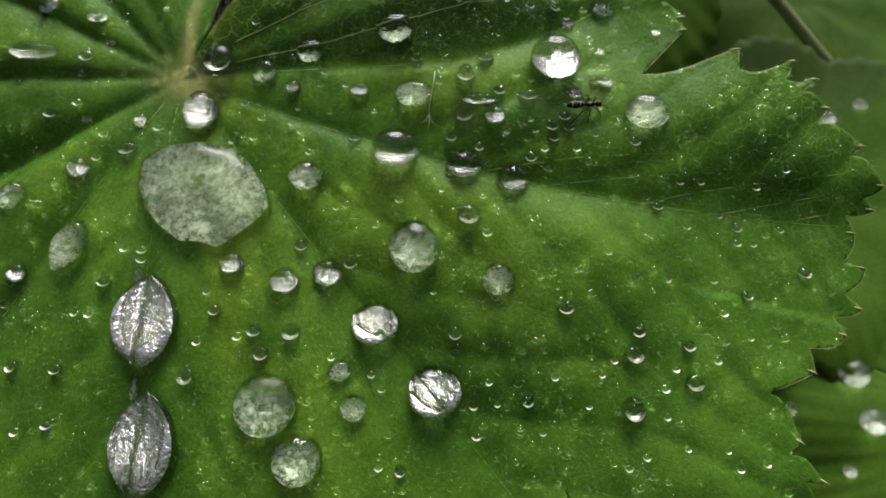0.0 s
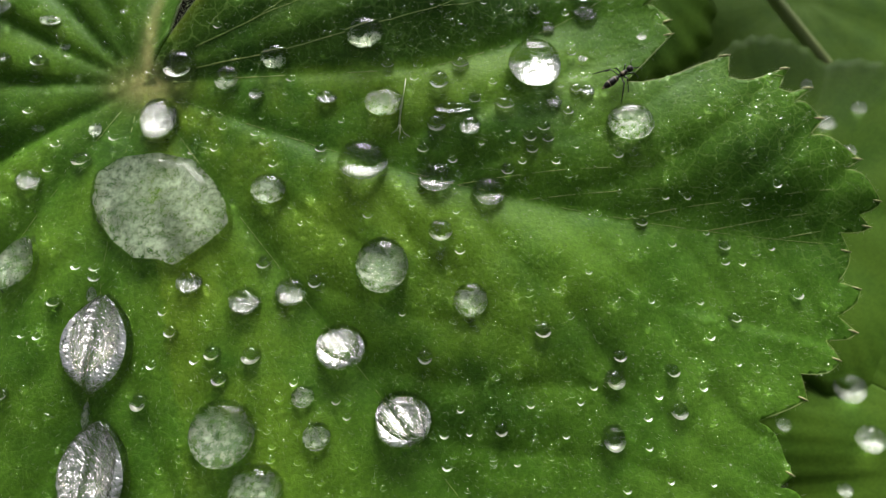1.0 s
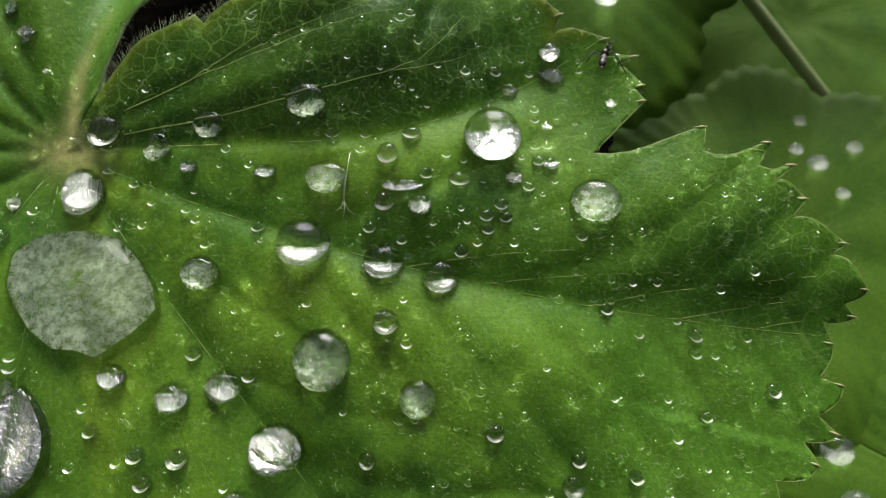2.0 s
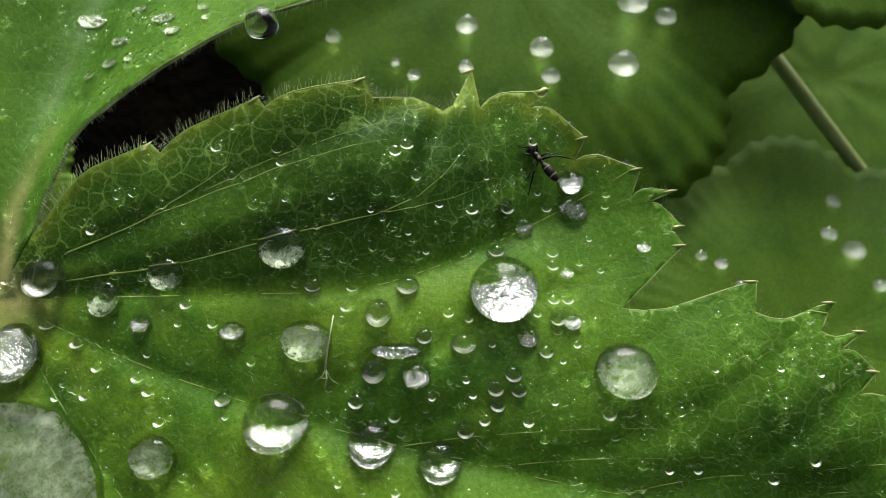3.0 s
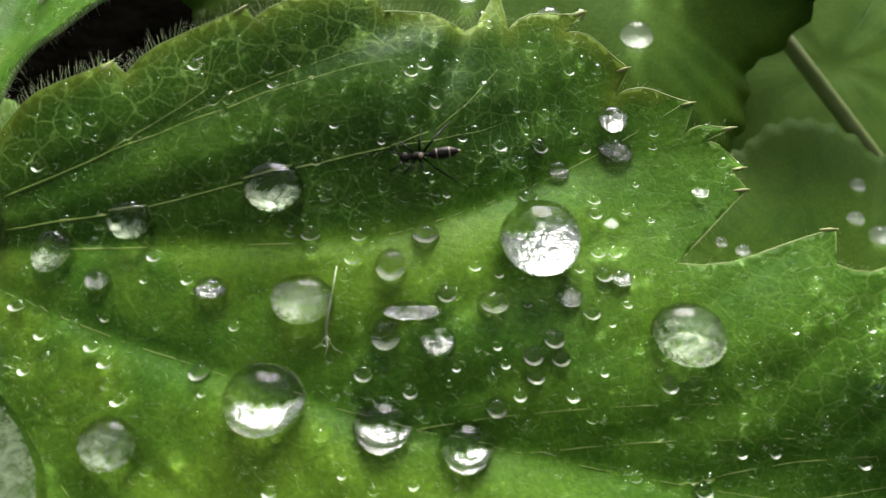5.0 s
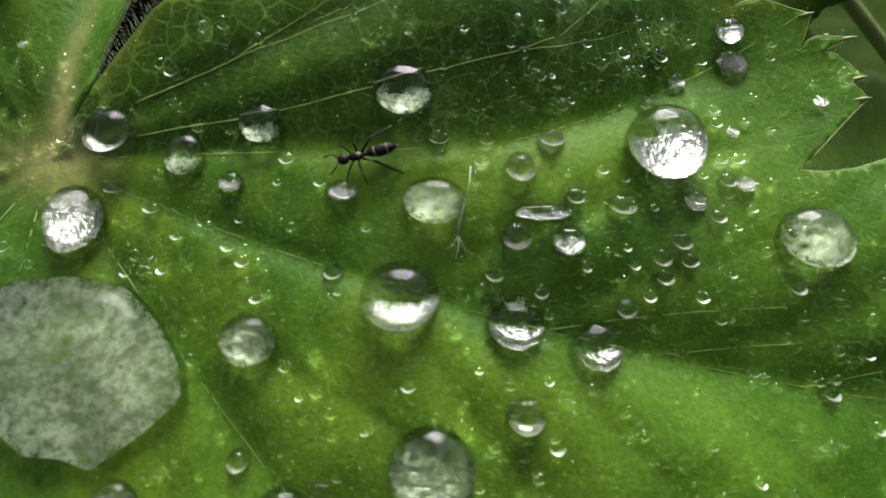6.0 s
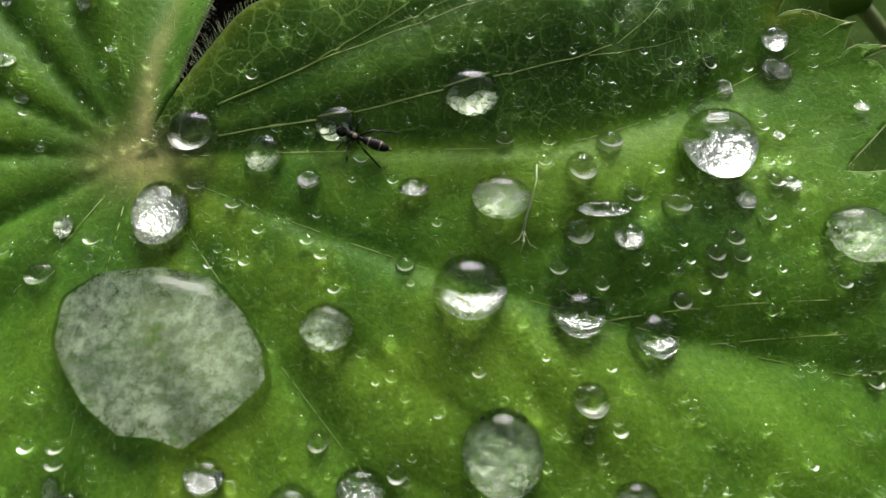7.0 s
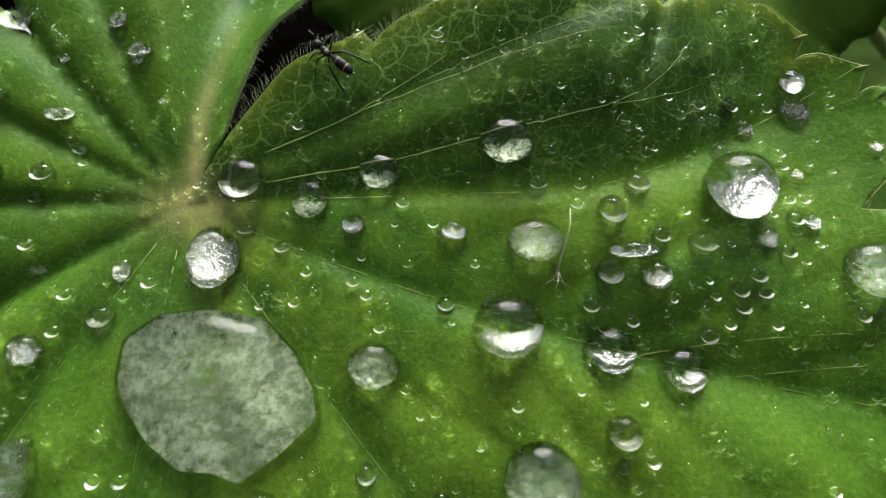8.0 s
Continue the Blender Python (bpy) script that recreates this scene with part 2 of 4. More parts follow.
def depth(x, z, only_fold=False):
    """How far the blade lies ahead of the first eye, at the place (x, z) across it."""
    x, z = np.asarray(x, float), np.asarray(z, float)
    dx, dz = x - CX, z - CZ
    r = np.hypot(dx, dz)
    a = np.degrees(np.arctan2(dz, dx))
    fold = np.zeros_like(r)
    rr = np.minimum(r, 1.1)
    out = np.maximum(0, rr - 0.42)
    steep = 2.5 - 0.6 * np.clip((r - 0.55) / 0.3, 0, 1)
    for (a0, s0, h0), (a1, s1, h1) in zip(FOLDS, FOLDS[1:]):
        lo, hi = a0 + s0 * rr + 30 * (a0 == 2.5) * out, a1 + s1 * rr + 30 * (a1 == 2.5) * out
        t = np.clip((a - lo) / np.maximum(hi - lo, 1e-6), 0, 1)
        low, high = (h0, h1) if h0 < h1 else (h1, h0)
        u = t if h0 < h1 else 1 - t
        s = low + (high - low) * (1 - (1 - u) ** (1.15 if 2 <= a0 < 50 else steep))
        fold = np.where((a >= lo) & (a < hi), s, fold)
    lifted = smooth((z - np.interp(x, GAP_X, GAP_Z)) / 0.016 + 0.5) * (a > 30) * smooth((104 - a) / 26)
    fold = fold * (1 - lifted) + lifted * (0.3 - 1.3 * np.clip((a - 50) / 36, 0, 1))
    even = smooth((r - 0.56) / 0.14) * smooth((a + 4) / 6) * (a < 48) * (1 - lifted)
    fold = fold * (1 - even) + even * (0.3 + 0.09 * np.clip(a - 9, 0, 25))
    outer = np.clip((r - 0.70) / 0.2, 0, 1)
    from_rib = a + 22 - 8.5 * rr
    flat = 0.75 * outer * smooth((from_rib + 34) / 16) * (from_rib < 0)
    fold = fold * (1 - flat) - 0.55 * flat
    fold = fold - 0.4 * outer * np.exp(-(from_rib / np.where(from_rib > 0, 12, 15)) ** 2)
    if only_fold:
        return fold, r
    above = np.clip((a + 22 - 8.5 * rr) / 4, 0, 1)
    amp = 0.038 * np.minimum(r, 0.75) * np.clip(1.65 - r, 0.6, 1)
    base = -0.55 - 0.4 * outer
    lobe_b = outer * above * (1 - lifted)
    fold = fold + 1.5 * lobe_b * (fold - base) - 0.5 * outer * (1 - above) * fold * (from_rib < -8)
    bulge = 0.0022 * np.sin(31 * x + 9 * z) * np.sin(27 * z - 11 * x) + 0.0012 * np.sin(70 * x - 20 * z) * np.sin(66 * z + 25 * x)
    bulge = bulge * np.minimum(1, r * 4) + 0.0042 * quilt(r, a)
    # the long lobe bends away towards its end, with a crease across it below the tip
    away = smooth((r - 0.44) / 0.22) * (0.006 + np.clip(0.020 + 0.0019 * a, 0, 0.045) * smooth((a + 12) / 10)) * smooth((a + 34) / 14) * smooth((46 - a) / 10)
    t = np.clip(((x - 0.105) * 0.035 + (z - 0.515) * 0.115) / (0.035 ** 2 + 0.115 ** 2), -1, 0.1)
    crease = 0.010 * np.exp(-(np.hypot(x - 0.105 - 0.035 * t, z - 0.515 - 0.115 * t) / 0.010) ** 2)
    slope = 0.42 * lifted * np.maximum(0, z - np.interp(x, GAP_X, GAP_Z)) * np.minimum(1, r / 0.25)
    return 0.975 + 0.165 * z + 0.026 * np.exp(-(r / 0.13) ** 2) - amp * fold - bulge + away * (1 - lifted) + crease + slope


# the blade's depth on a fine grid, for quick look-up
GX0, GZ0, GSTEP, GNX, GNZ = -1.75, -1.1, 0.004, 680, 560
GRID = depth(*np.meshgrid(GX0 + GSTEP * np.arange(GNX), GZ0 + GSTEP * np.arange(GNZ))).tolist()


def ahead_of(x, z):
    u, v = (x - GX0) / GSTEP, (z - GZ0) / GSTEP
    i, j = min(max(int(u), 0), GNX - 2), min(max(int(v), 0), GNZ - 2)
    u, v = u - i, v - j
    a, b = GRID[j], GRID[j + 1]
    return (a[i] * (1 - u) + a[i + 1] * u) * (1 - v) + (b[i] * (1 - u) + b[i + 1] * u) * v


def on_leaf(x, z, proud=0.0):
    """World place of a point of the blade, raised by that many units off it."""
    y = ahead_of(x, z)
    if proud:
        n = leaf_normal(x, z)
        return HEAD @ (Vector((x, y, z)) * S + n * (proud * S))
    return HEAD @ (Vector((x, y, z)) * S)


def leaf_normal(x, z, e=0.006):
    gx = (ahead_of(x + e, z) - ahead_of(x - e, z)) / (2 * e)
    gz = (ahead_of(x, z + e) - ahead_of(x, z - e)) / (2 * e)
    return Vector((gx, -1.0, gz)).normalized()


LEVEL = Vector((0.0, -1.0, 0.165)).normalized()


def tube(points, radii, sides=6):
    """A tapered tube along world points."""
    verts, faces = [], []
    for i, p in enumerate(points):
        d = (points[min(i + 1, len(points) - 1)] - points[max(i - 1, 0)]).normalized()
        a = d.orthogonal().normalized()
        b = d.cross(a)
        for k in range(sides):
            w = 2 * math.pi * k / sides
            verts.append(p + (a * math.cos(w) + b * math.sin(w)) * radii[i])
    n = len(points)
    for i in range(n - 1):
        for k in range(sides):
            k2 = (k + 1) % sides
            faces.append((i * sides + k, i * sides + k2, (i + 1) * sides + k2, (i + 1) * sides + k))
    faces.append(tuple(range(sides))[::-1])
    faces.append(tuple((n - 1) * sides + k for k in range(sides)))
    return verts, faces


def polar(a, r):
    return CX + r * math.cos(radians(a)), CZ + r * math.sin(radians(a))


# ---- the main leaf ----
# tooth tips as (angle, reach); they lean towards the end of their lobe
TEETH_A = [(43.7, 0.261), (36.9, 0.388), (31.3, 0.498)]
LOBE_TIP = [(28.5, 0.497), (26.6, 0.538), (23.9, 0.564), (24.0, 0.578), (25.6, 0.598), (27.0, 0.616), (24.8, 0.61), (22.7, 0.606)]
TEETH_A2 = [(22.2, 0.692), (16.6, 0.718), (12.6, 0.770), (10.2, 0.804), (7.2, 0.805), (5.6, 0.803)]
TEETH_B1 = [(2.6, 0.874), (1.1, 0.957), (-0.7, 0.986), (-3.2, 1.003), (-6.2, 1.062), (-9.2, 1.098)]
TEETH_B2 = [(-11.2, 1.092), (-13.4, 1.070), (-16.0, 1.092), (-19.2, 1.098), (-21.6, 1.085), (-25.3, 1.057)]
TEETH_C1 = [(-30.6, 1.078), (-32.2, 1.13), (-36, 1.16), (-41, 1.18), (-46, 1.19), (-51, 1.20)]


def toothed(tips, forward, start, after=None):
    """Outline from start past the tips; forward: towards the lobe's end, where the notch follows its tip."""
    path, last = [], start
    points = [Vector(polar(a, r)) for a, r in tips]
    for k, tip in enumerate(points):
        d = tip - last
        out = (tip - Vector((CX, CZ))).normalized()
        side = Vector((-d.y, d.x)).normalized()
        if side.dot(out) < 0:
            side = -side
        w = min(0.010, d.length * (0.14 if d.length < 0.09 else 0.06))
        if forward:
            for u in (0.15, 0.32, 0.5, 0.66, 0.8, 0.92):
                path.append(last.lerp(tip, u) + side * w * (1.9 * math.sin(u * math.pi) * (1 - u) - 0.25 * math.sin(u * math.pi) ** 4 * u))
            path.append(tip)
            if k + 1 < len(points):
                step = points[k + 1] - tip
                n = step.length
                inward = Vector((-step.y, step.x)).normalized()
                if inward.dot(out) > 0:
                    inward = -inward
                deep = 0.80 * n if n < 0.06 else 0.42 * n if n < 0.10 else 0.11 * n
                last = tip + step * (0.22 if n < 0.06 else 0.05) + inward * min(0.034, deep)
                path.append(last)
            else:
                last = tip
        else:
            notch = last.lerp(tip, 0.72) - side * min(0.030, d.length * 0.6)
            for u in (0.12, 0.3, 0.5, 0.7, 0.88):
                path.append(last.lerp(notch, u) + side * w * math.sin(u * math.pi))
            path += [notch, tip]
            last = tip
    return path


def leaf_outline():
    o = [Vector(polar(61, 0.035)), Vector(polar(58, 0.085)), Vector(polar(53.5, 0.16))]
    o += toothed(TEETH_A, True, o[-1])
    o += [Vector(polar(a, r)) for a, r in LOBE_TIP]
    o += toothed(TEETH_A2, True, o[-1])
    gap = Vector(polar(0.3, 0.726))
    o += [o[-1].lerp(gap, 0.5), gap]
    o += toothed(TEETH_B1, True, gap)
    o += toothed(TEETH_B2, False, o[-1])
    gap = Vector(polar(-28.4, 1.005))
    o += [gap] + toothed(TEETH_C1, True, gap)
    for lobe, (mid, wide, reach) in enumerate([(-60, 13, 1.2), (-95, 18, 1.15), (-138, 20, 1.05), (-179, 18, 1.0), (-218, 17, 0.95)]):
        for k in range(-6, 7):
            a, lift = mid - wide * k / 6, 1 - 0.09 * (k / 6) ** 2
            r = reach * lift * (0.8 if abs(k) == 6 else 1)
            o += [Vector(polar(a + 0.9, r * 0.965)), Vector(polar(a, r))]
    o += [Vector(polar(a, r)) for a, r in ((-224, 0.40), (-226, 0.26), (-229, 0.32), (-233, 0.55), (-242, 0.72), (-252, 0.80), (-264, 0.84), (-276, 0.86), (-288, 0.85), (-298, 0.80), (-306, 0.72),
                                           (-312.5, 0.62), (-315.8, 0.536), (-310.5, 0.463), (-307.4, 0.42), (-303.5, 0.357), (-300.6, 0.32), (-295.8, 0.267), (-292.4, 0.234), (-289.7, 0.195), (-291.3, 0.14), (-296, 0.08), (-299.3, 0.05))]
    return o


def densify(poly, step):
    out = []
    for p, q in zip(poly, poly[1:] + poly[:1]):
        n = max(1, int((q - p).length / step))
        out += [p.lerp(q, k / n) for k in range(n)]
    return out


def inside_mask(px, pz, poly):
    hit = np.zeros(len(px), bool)
    xs, zs = np.array([p.x for p in poly]), np.array([p.y for p in poly])
    x2, z2 = np.roll(xs, -1), np.roll(zs, -1)
    for a, b, c, d in zip(xs, zs, x2, z2):
        if b != d:
            hit ^= ((b > pz) != (d > pz)) & (px < (c - a) * (pz - b) / (d - b) + a)
    return hit


def blade(name, poly, fine, shape, material, parent):
    """A leaf blade: the outline filled with a fine net of triangles, laid on its folds, with a thickness."""
    from mathutils.geometry import delaunay_2d_cdt
    edge = densify(poly, fine)
    rng = np.random.default_rng(4)
    xs = [p.x for p in poly]
    zs = [p.y for p in poly]
    gx, gz = np.meshgrid(np.arange(min(xs), max(xs), fine), np.arange(min(zs), max(zs), fine * 0.87))
    gx[1::2] += fine / 2
    gx, gz = gx.ravel() + rng.uniform(-0.2, 0.2, gx.size) * fine, gz.ravel() + rng.uniform(-0.2, 0.2, gx.size) * fine
    seen = (gx > -0.80) & (gz > -0.46) & (gz < 0.72)
    keep = (seen | (rng.random(gx.size) < 0.06)) & inside_mask(gx, gz, edge)
    gx, gz = gx[keep], gz[keep]
    pts = edge + [Vector((a, b)) for a, b in zip(gx, gz)]
    loops = [(i, (i + 1) % len(edge)) for i in range(len(edge))]
    v, _, f, _, _, _ = delaunay_2d_cdt(pts, loops, [], 1, 1e-7, False)
    x, z = np.array([p.x for p in v]), np.array([p.y for p in v])
    y = shape(x, z)
    co = np.stack([x, y, z], 1) * S
    verts = [HEAD @ Vector(c) for c in co]
    tri = np.array(f)
    tri = tri[inside_mask(x[tri].mean(1), z[tri].mean(1), edge)]
    ob = mesh_of(name, verts, [tuple(t) for t in tri], material, parent)
    me = ob.data
    if me.polygons[0].normal.dot(HEAD.to_3x3() @ Vector((0, -1, 0))) < 0:
        me.flip_normals()
    fold, r = depth(x, z, True)
    angle = np.degrees(np.arctan2(z - CZ, x - CX))
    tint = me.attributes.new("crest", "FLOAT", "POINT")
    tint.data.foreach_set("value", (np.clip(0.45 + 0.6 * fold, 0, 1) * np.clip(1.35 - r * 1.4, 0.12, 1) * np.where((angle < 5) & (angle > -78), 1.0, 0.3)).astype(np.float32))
    # the long lobe's shade is painted as a deeper green, with a bold network between its upper vein and its margin
    upper = np.interp(r, (0.08, 0.25, 0.40, 0.54, 0.7), (36, 29, 26.4, 22.5, 20))
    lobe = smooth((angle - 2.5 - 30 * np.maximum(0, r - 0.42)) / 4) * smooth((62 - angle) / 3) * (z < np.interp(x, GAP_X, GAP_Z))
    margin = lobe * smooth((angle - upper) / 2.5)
    net = 0.16 + 0.16 * lobe + 0.75 * margin + 0.35 * np.clip((r - 0.7) / 0.15, 0, 1) * (np.abs(angle + 6) < 9)
    near = np.full(len(x), 1.0)
    some = np.where(lobe > 0.2)[0]
    rim_line = np.array([p[:] for p in edge if p.y > 0.27 and p.x > CX + 0.05])
    for i in range(0, len(some), 2000):
        k = some[i:i + 2000]
        near[k] = np.hypot(x[k, None] - rim_line[None, :, 0], z[k, None] - rim_line[None, :, 1]).min(1)
    tint = me.attributes.new("olive", "FLOAT", "POINT")
    tint.data.foreach_set("value", (0.8 * np.exp(-(near / 0.013) ** 2)).astype(np.float32))
    # painted shade of the long lobe, weaker on its lit crest, margin and end
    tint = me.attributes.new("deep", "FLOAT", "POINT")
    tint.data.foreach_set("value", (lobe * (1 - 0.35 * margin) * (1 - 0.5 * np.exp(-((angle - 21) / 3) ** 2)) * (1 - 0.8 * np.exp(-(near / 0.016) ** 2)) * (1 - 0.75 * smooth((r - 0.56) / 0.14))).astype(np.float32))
    tint = me.attributes.new("network", "FLOAT", "POINT")
    tint.data.foreach_set("value", net.astype(np.float32))
    swing = np.degrees(np.arctan2(z - CZ, x - CX - 0.012))
    rib = np.exp(-(((swing - 98 + 70 * r) * np.radians(1) * r) / 0.010) ** 2) * np.clip(1.25 - r / 0.2, 0, 1) * (swing > 40)
    hub = np.exp(-(np.hypot((x - CX - 0.012) / 1.6, z - CZ) / 0.030) ** 2)
    tint = me.attributes.new("straw", "FLOAT", "POINT")
    tint.data.foreach_set("value", np.clip(0.85 * hub + 0.7 * rib, 0, 0.9).astype(np.float32))
    thick = ob.modifiers.new("thickness", "SOLIDIFY")
    thick.thickness, thick.offset = 0.005 * S, -1
    return ob


INSIDE_STEP = 0.004


def inside_grid(poly):
    x, z = np.meshgrid(GX0 + INSIDE_STEP * np.arange(GNX), GZ0 + INSIDE_STEP * np.arange(GNZ))
    return inside_mask(x.ravel(), z.ravel(), poly).reshape(x.shape).tolist()


main_leaf = tagged(new("leaf"), "broad pleated green leaf with toothed lobes, wet with rain", "leaf")
OUTLINE = leaf_outline()
WITHIN = inside_grid(OUTLINE)


def inside(x, z):
    i, j = round((x - GX0) / INSIDE_STEP), round((z - GZ0) / INSIDE_STEP)
    return 0 <= i < GNX and 0 <= j < GNZ and WITHIN[j][i]


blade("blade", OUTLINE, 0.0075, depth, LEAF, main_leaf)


def vein(points, thick, thin, proud=0.0):
    pts = [on_leaf(x, z, proud) for x, z in points]
    n = len(pts)
    v, f = tube(pts, [S * (thick + (thin - thick) * i / (n - 1)) for i in range(n)], 6)
    return mesh_of("vein", v, f, VEIN, main_leaf)


# midribs run along the valleys of the folds, side veins branch off them
def rib_angle(k, r):
    return FOLDS[k][0] + FOLDS[k][1] * min(r, 1.1) + (30 * max(0, r - 0.42) if k == 12 else 0)


random.seed(5)
for k, reach in ((4, 1.0), (6, 1.1), (8, 1.15), (10, 1.06), (12, 0.76)):
    rs = [0.05 + (reach - 0.05) * i / 30 for i in range(31)]
    vein([polar(rib_angle(k, r), r) for r in rs], 0.0010 if k == 12 else 0.0005, 0.0004, -0.0003 if k == 12 else 0.0001)
    for side in ((1,) if k == 10 else ()):
        r = 0.50
        while r < reach * 0.93:
            a0 = rib_angle(k, r)
            x, z = polar(a0, r)
            turn, length, line = a0 + side * random.uniform(24, 34), random.uniform(0.24, 0.36) * min(1, 0.45 + r), [(x, z)]
            for i in range(14):
                turn -= side * random.uniform(-0.2, 1.6)
                x, z = x + length / 14 * math.cos(radians(turn)), z + length / 14 * math.sin(radians(turn))
                line.append((x, z))
            line = [p for p in line if inside(*p)]
            if len(line) > 3:
                vein(line, 0.0009, 0.0004, -0.0005)
            r += random.uniform(0.10, 0.15)
# the bold veins of the lifted lobe and of the crests at the centre
for line, thick in (([(-0.327, 0.325), (-0.280, 0.344), (-0.230, 0.367), (-0.187, 0.384), (-0.141, 0.403), (-0.079, 0.428), (-0.038, 0.441), (0.006, 0.454), (0.048, 0.462)], 0.0013),
                    ([(-0.230, 0.367), (-0.187, 0.395), (-0.161, 0.411), (-0.138, 0.429), (-0.131, 0.451), (-0.120, 0.469)], 0.0008), ([(-0.164, 0.399), (-0.115, 0.425), (-0.066, 0.446), (-0.017, 0.464), (0.036, 0.482), (0.079, 0.493)], 0.0007),
                    ([(-0.327, 0.295), (-0.232, 0.309), (-0.163, 0.325), (-0.103, 0.343), (-0.043, 0.360), (0.034, 0.380), (0.076, 0.399), (0.101, 0.421), (0.120, 0.444), (0.137, 0.465)], 0.0011), ([(0.034, 0.380), (0.072, 0.386), (0.116, 0.398), (0.156, 0.416)], 0.0006)):
    fine = []
    for (x0, z0), (x1, z1) in zip(line, line[1:]):
        for i in range(6):
            x, z = x0 + (x1 - x0) * i / 6, z0 + (z1 - z0) * i / 6
            fine.append((x, z + 0.002 * noise.noise(Vector((x * 22, z * 22, 1.7)))))
    vein(fine, thick, 0.4 * thick, -0.35 * thick)


def rim(first, last):
    """The pale thickened margin of a lobe, between two angles."""
    line = [p for p in densify(OUTLINE, 0.006) if first <= math.degrees(math.atan2(p.y - CZ, p.x - CX)) <= last and p.x > CX + 0.03]
    runs, run = [], [line[0]]
    for p in line[1:]:
        if (p - run[-1]).length > 0.03:
            runs.append(run)
            run = []
        run.append(p)
    for run in runs + [run]:
        if len(run) > 4:
            v, f = tube([on_leaf(p.x, p.y, -0.0006) for p in run], [S * 0.0009] * len(run), 6)
            mesh_of("rim", v, f, VEIN, main_leaf, "pale thickened leaf margin")


rim(0.6, 62)
rim(-28, 0.6)


# ---- water drops ----
LAP = [0.0]


def ring_round(a):
    return 1.0


def ring_lens(a):
    c, s = math.cos(a), math.sin(a)
    return math.hypot(abs(c) ** 1.55, s)


def drop_body(x, z, rx, rz, tall, contact, ring=ring_round, turn=0.0, rough=0.035, segments=40, rings=14, seed=0.0, square=1.0):
    """A drop lying on the blade: a squat cap that bulges over its foot by the contact angle."""
    verts, faces = [], []
    c, s = math.cos(radians(turn)), math.sin(radians(turn))
    full = math.sin(radians(min(contact, 90)))
    n0 = (leaf_normal(x, z, 0.02) * 0.3 + LEVEL * 0.7).normalized()

    def place(u, v, up):
        px, pz = x + u * c - v * s, z + u * s + v * c
        y = ahead_of(px, pz)
        flat = ahead_of(x, z) + (n0.x * (px - x) + n0.z * (pz - z)) * 1.0
        blend = min(1.0, max(0.0, up / max(tall, 1e-6)) * 1.3)
        y = y + (flat - y) * blend
        return HEAD @ ((Vector((px, y, pz)) + n0 * up) * S)

    cosc = math.cos(radians(contact))
    for i in range(rings + 1):
        phi = radians(contact) * i / rings
        rho = math.sin(phi) / full
        if square != 1.0 and phi < math.pi / 2:
            rho = rho ** (1 / square)
        up = tall * (math.cos(phi) - cosc) / (1 - cosc) - 0.0015
        if i == 0:
            verts.append(place(0, 0, up))
            continue
        for k in range(segments):
            a = 2 * math.pi * k / segments
            w = ring(a) * (1 + rough * noise.noise(Vector((math.cos(a) * 1.6 + seed * 7.3, math.sin(a) * 1.6, seed))))
            if ring is ring_lens:
                cc = math.cos(a)
                u, v = rx * math.copysign(abs(cc) ** 1.55, cc), rz * math.sin(a)
            else:
                u, v = rx * math.cos(a) * w, rz * math.sin(a) * w
            verts.append(place(u * rho, v * rho, up))
    for k in range(segments):
        faces.append((0, 1 + k, 1 + (k + 1) % segments))
    for i in range(rings - 1):
        for k in range(segments):
            k2 = (k + 1) % segments
            a, b = 1 + i * segments, 1 + (i + 1) * segments
            faces.append((a + k, b + k, b + k2, a + k2))
    base = len(verts)
    verts.append(place(0, 0, -0.0025))
    last = 1 + (rings - 1) * segments
    for k in range(segments):
        faces.append((base, last + (k + 1) % segments, last + k))
    return verts, faces


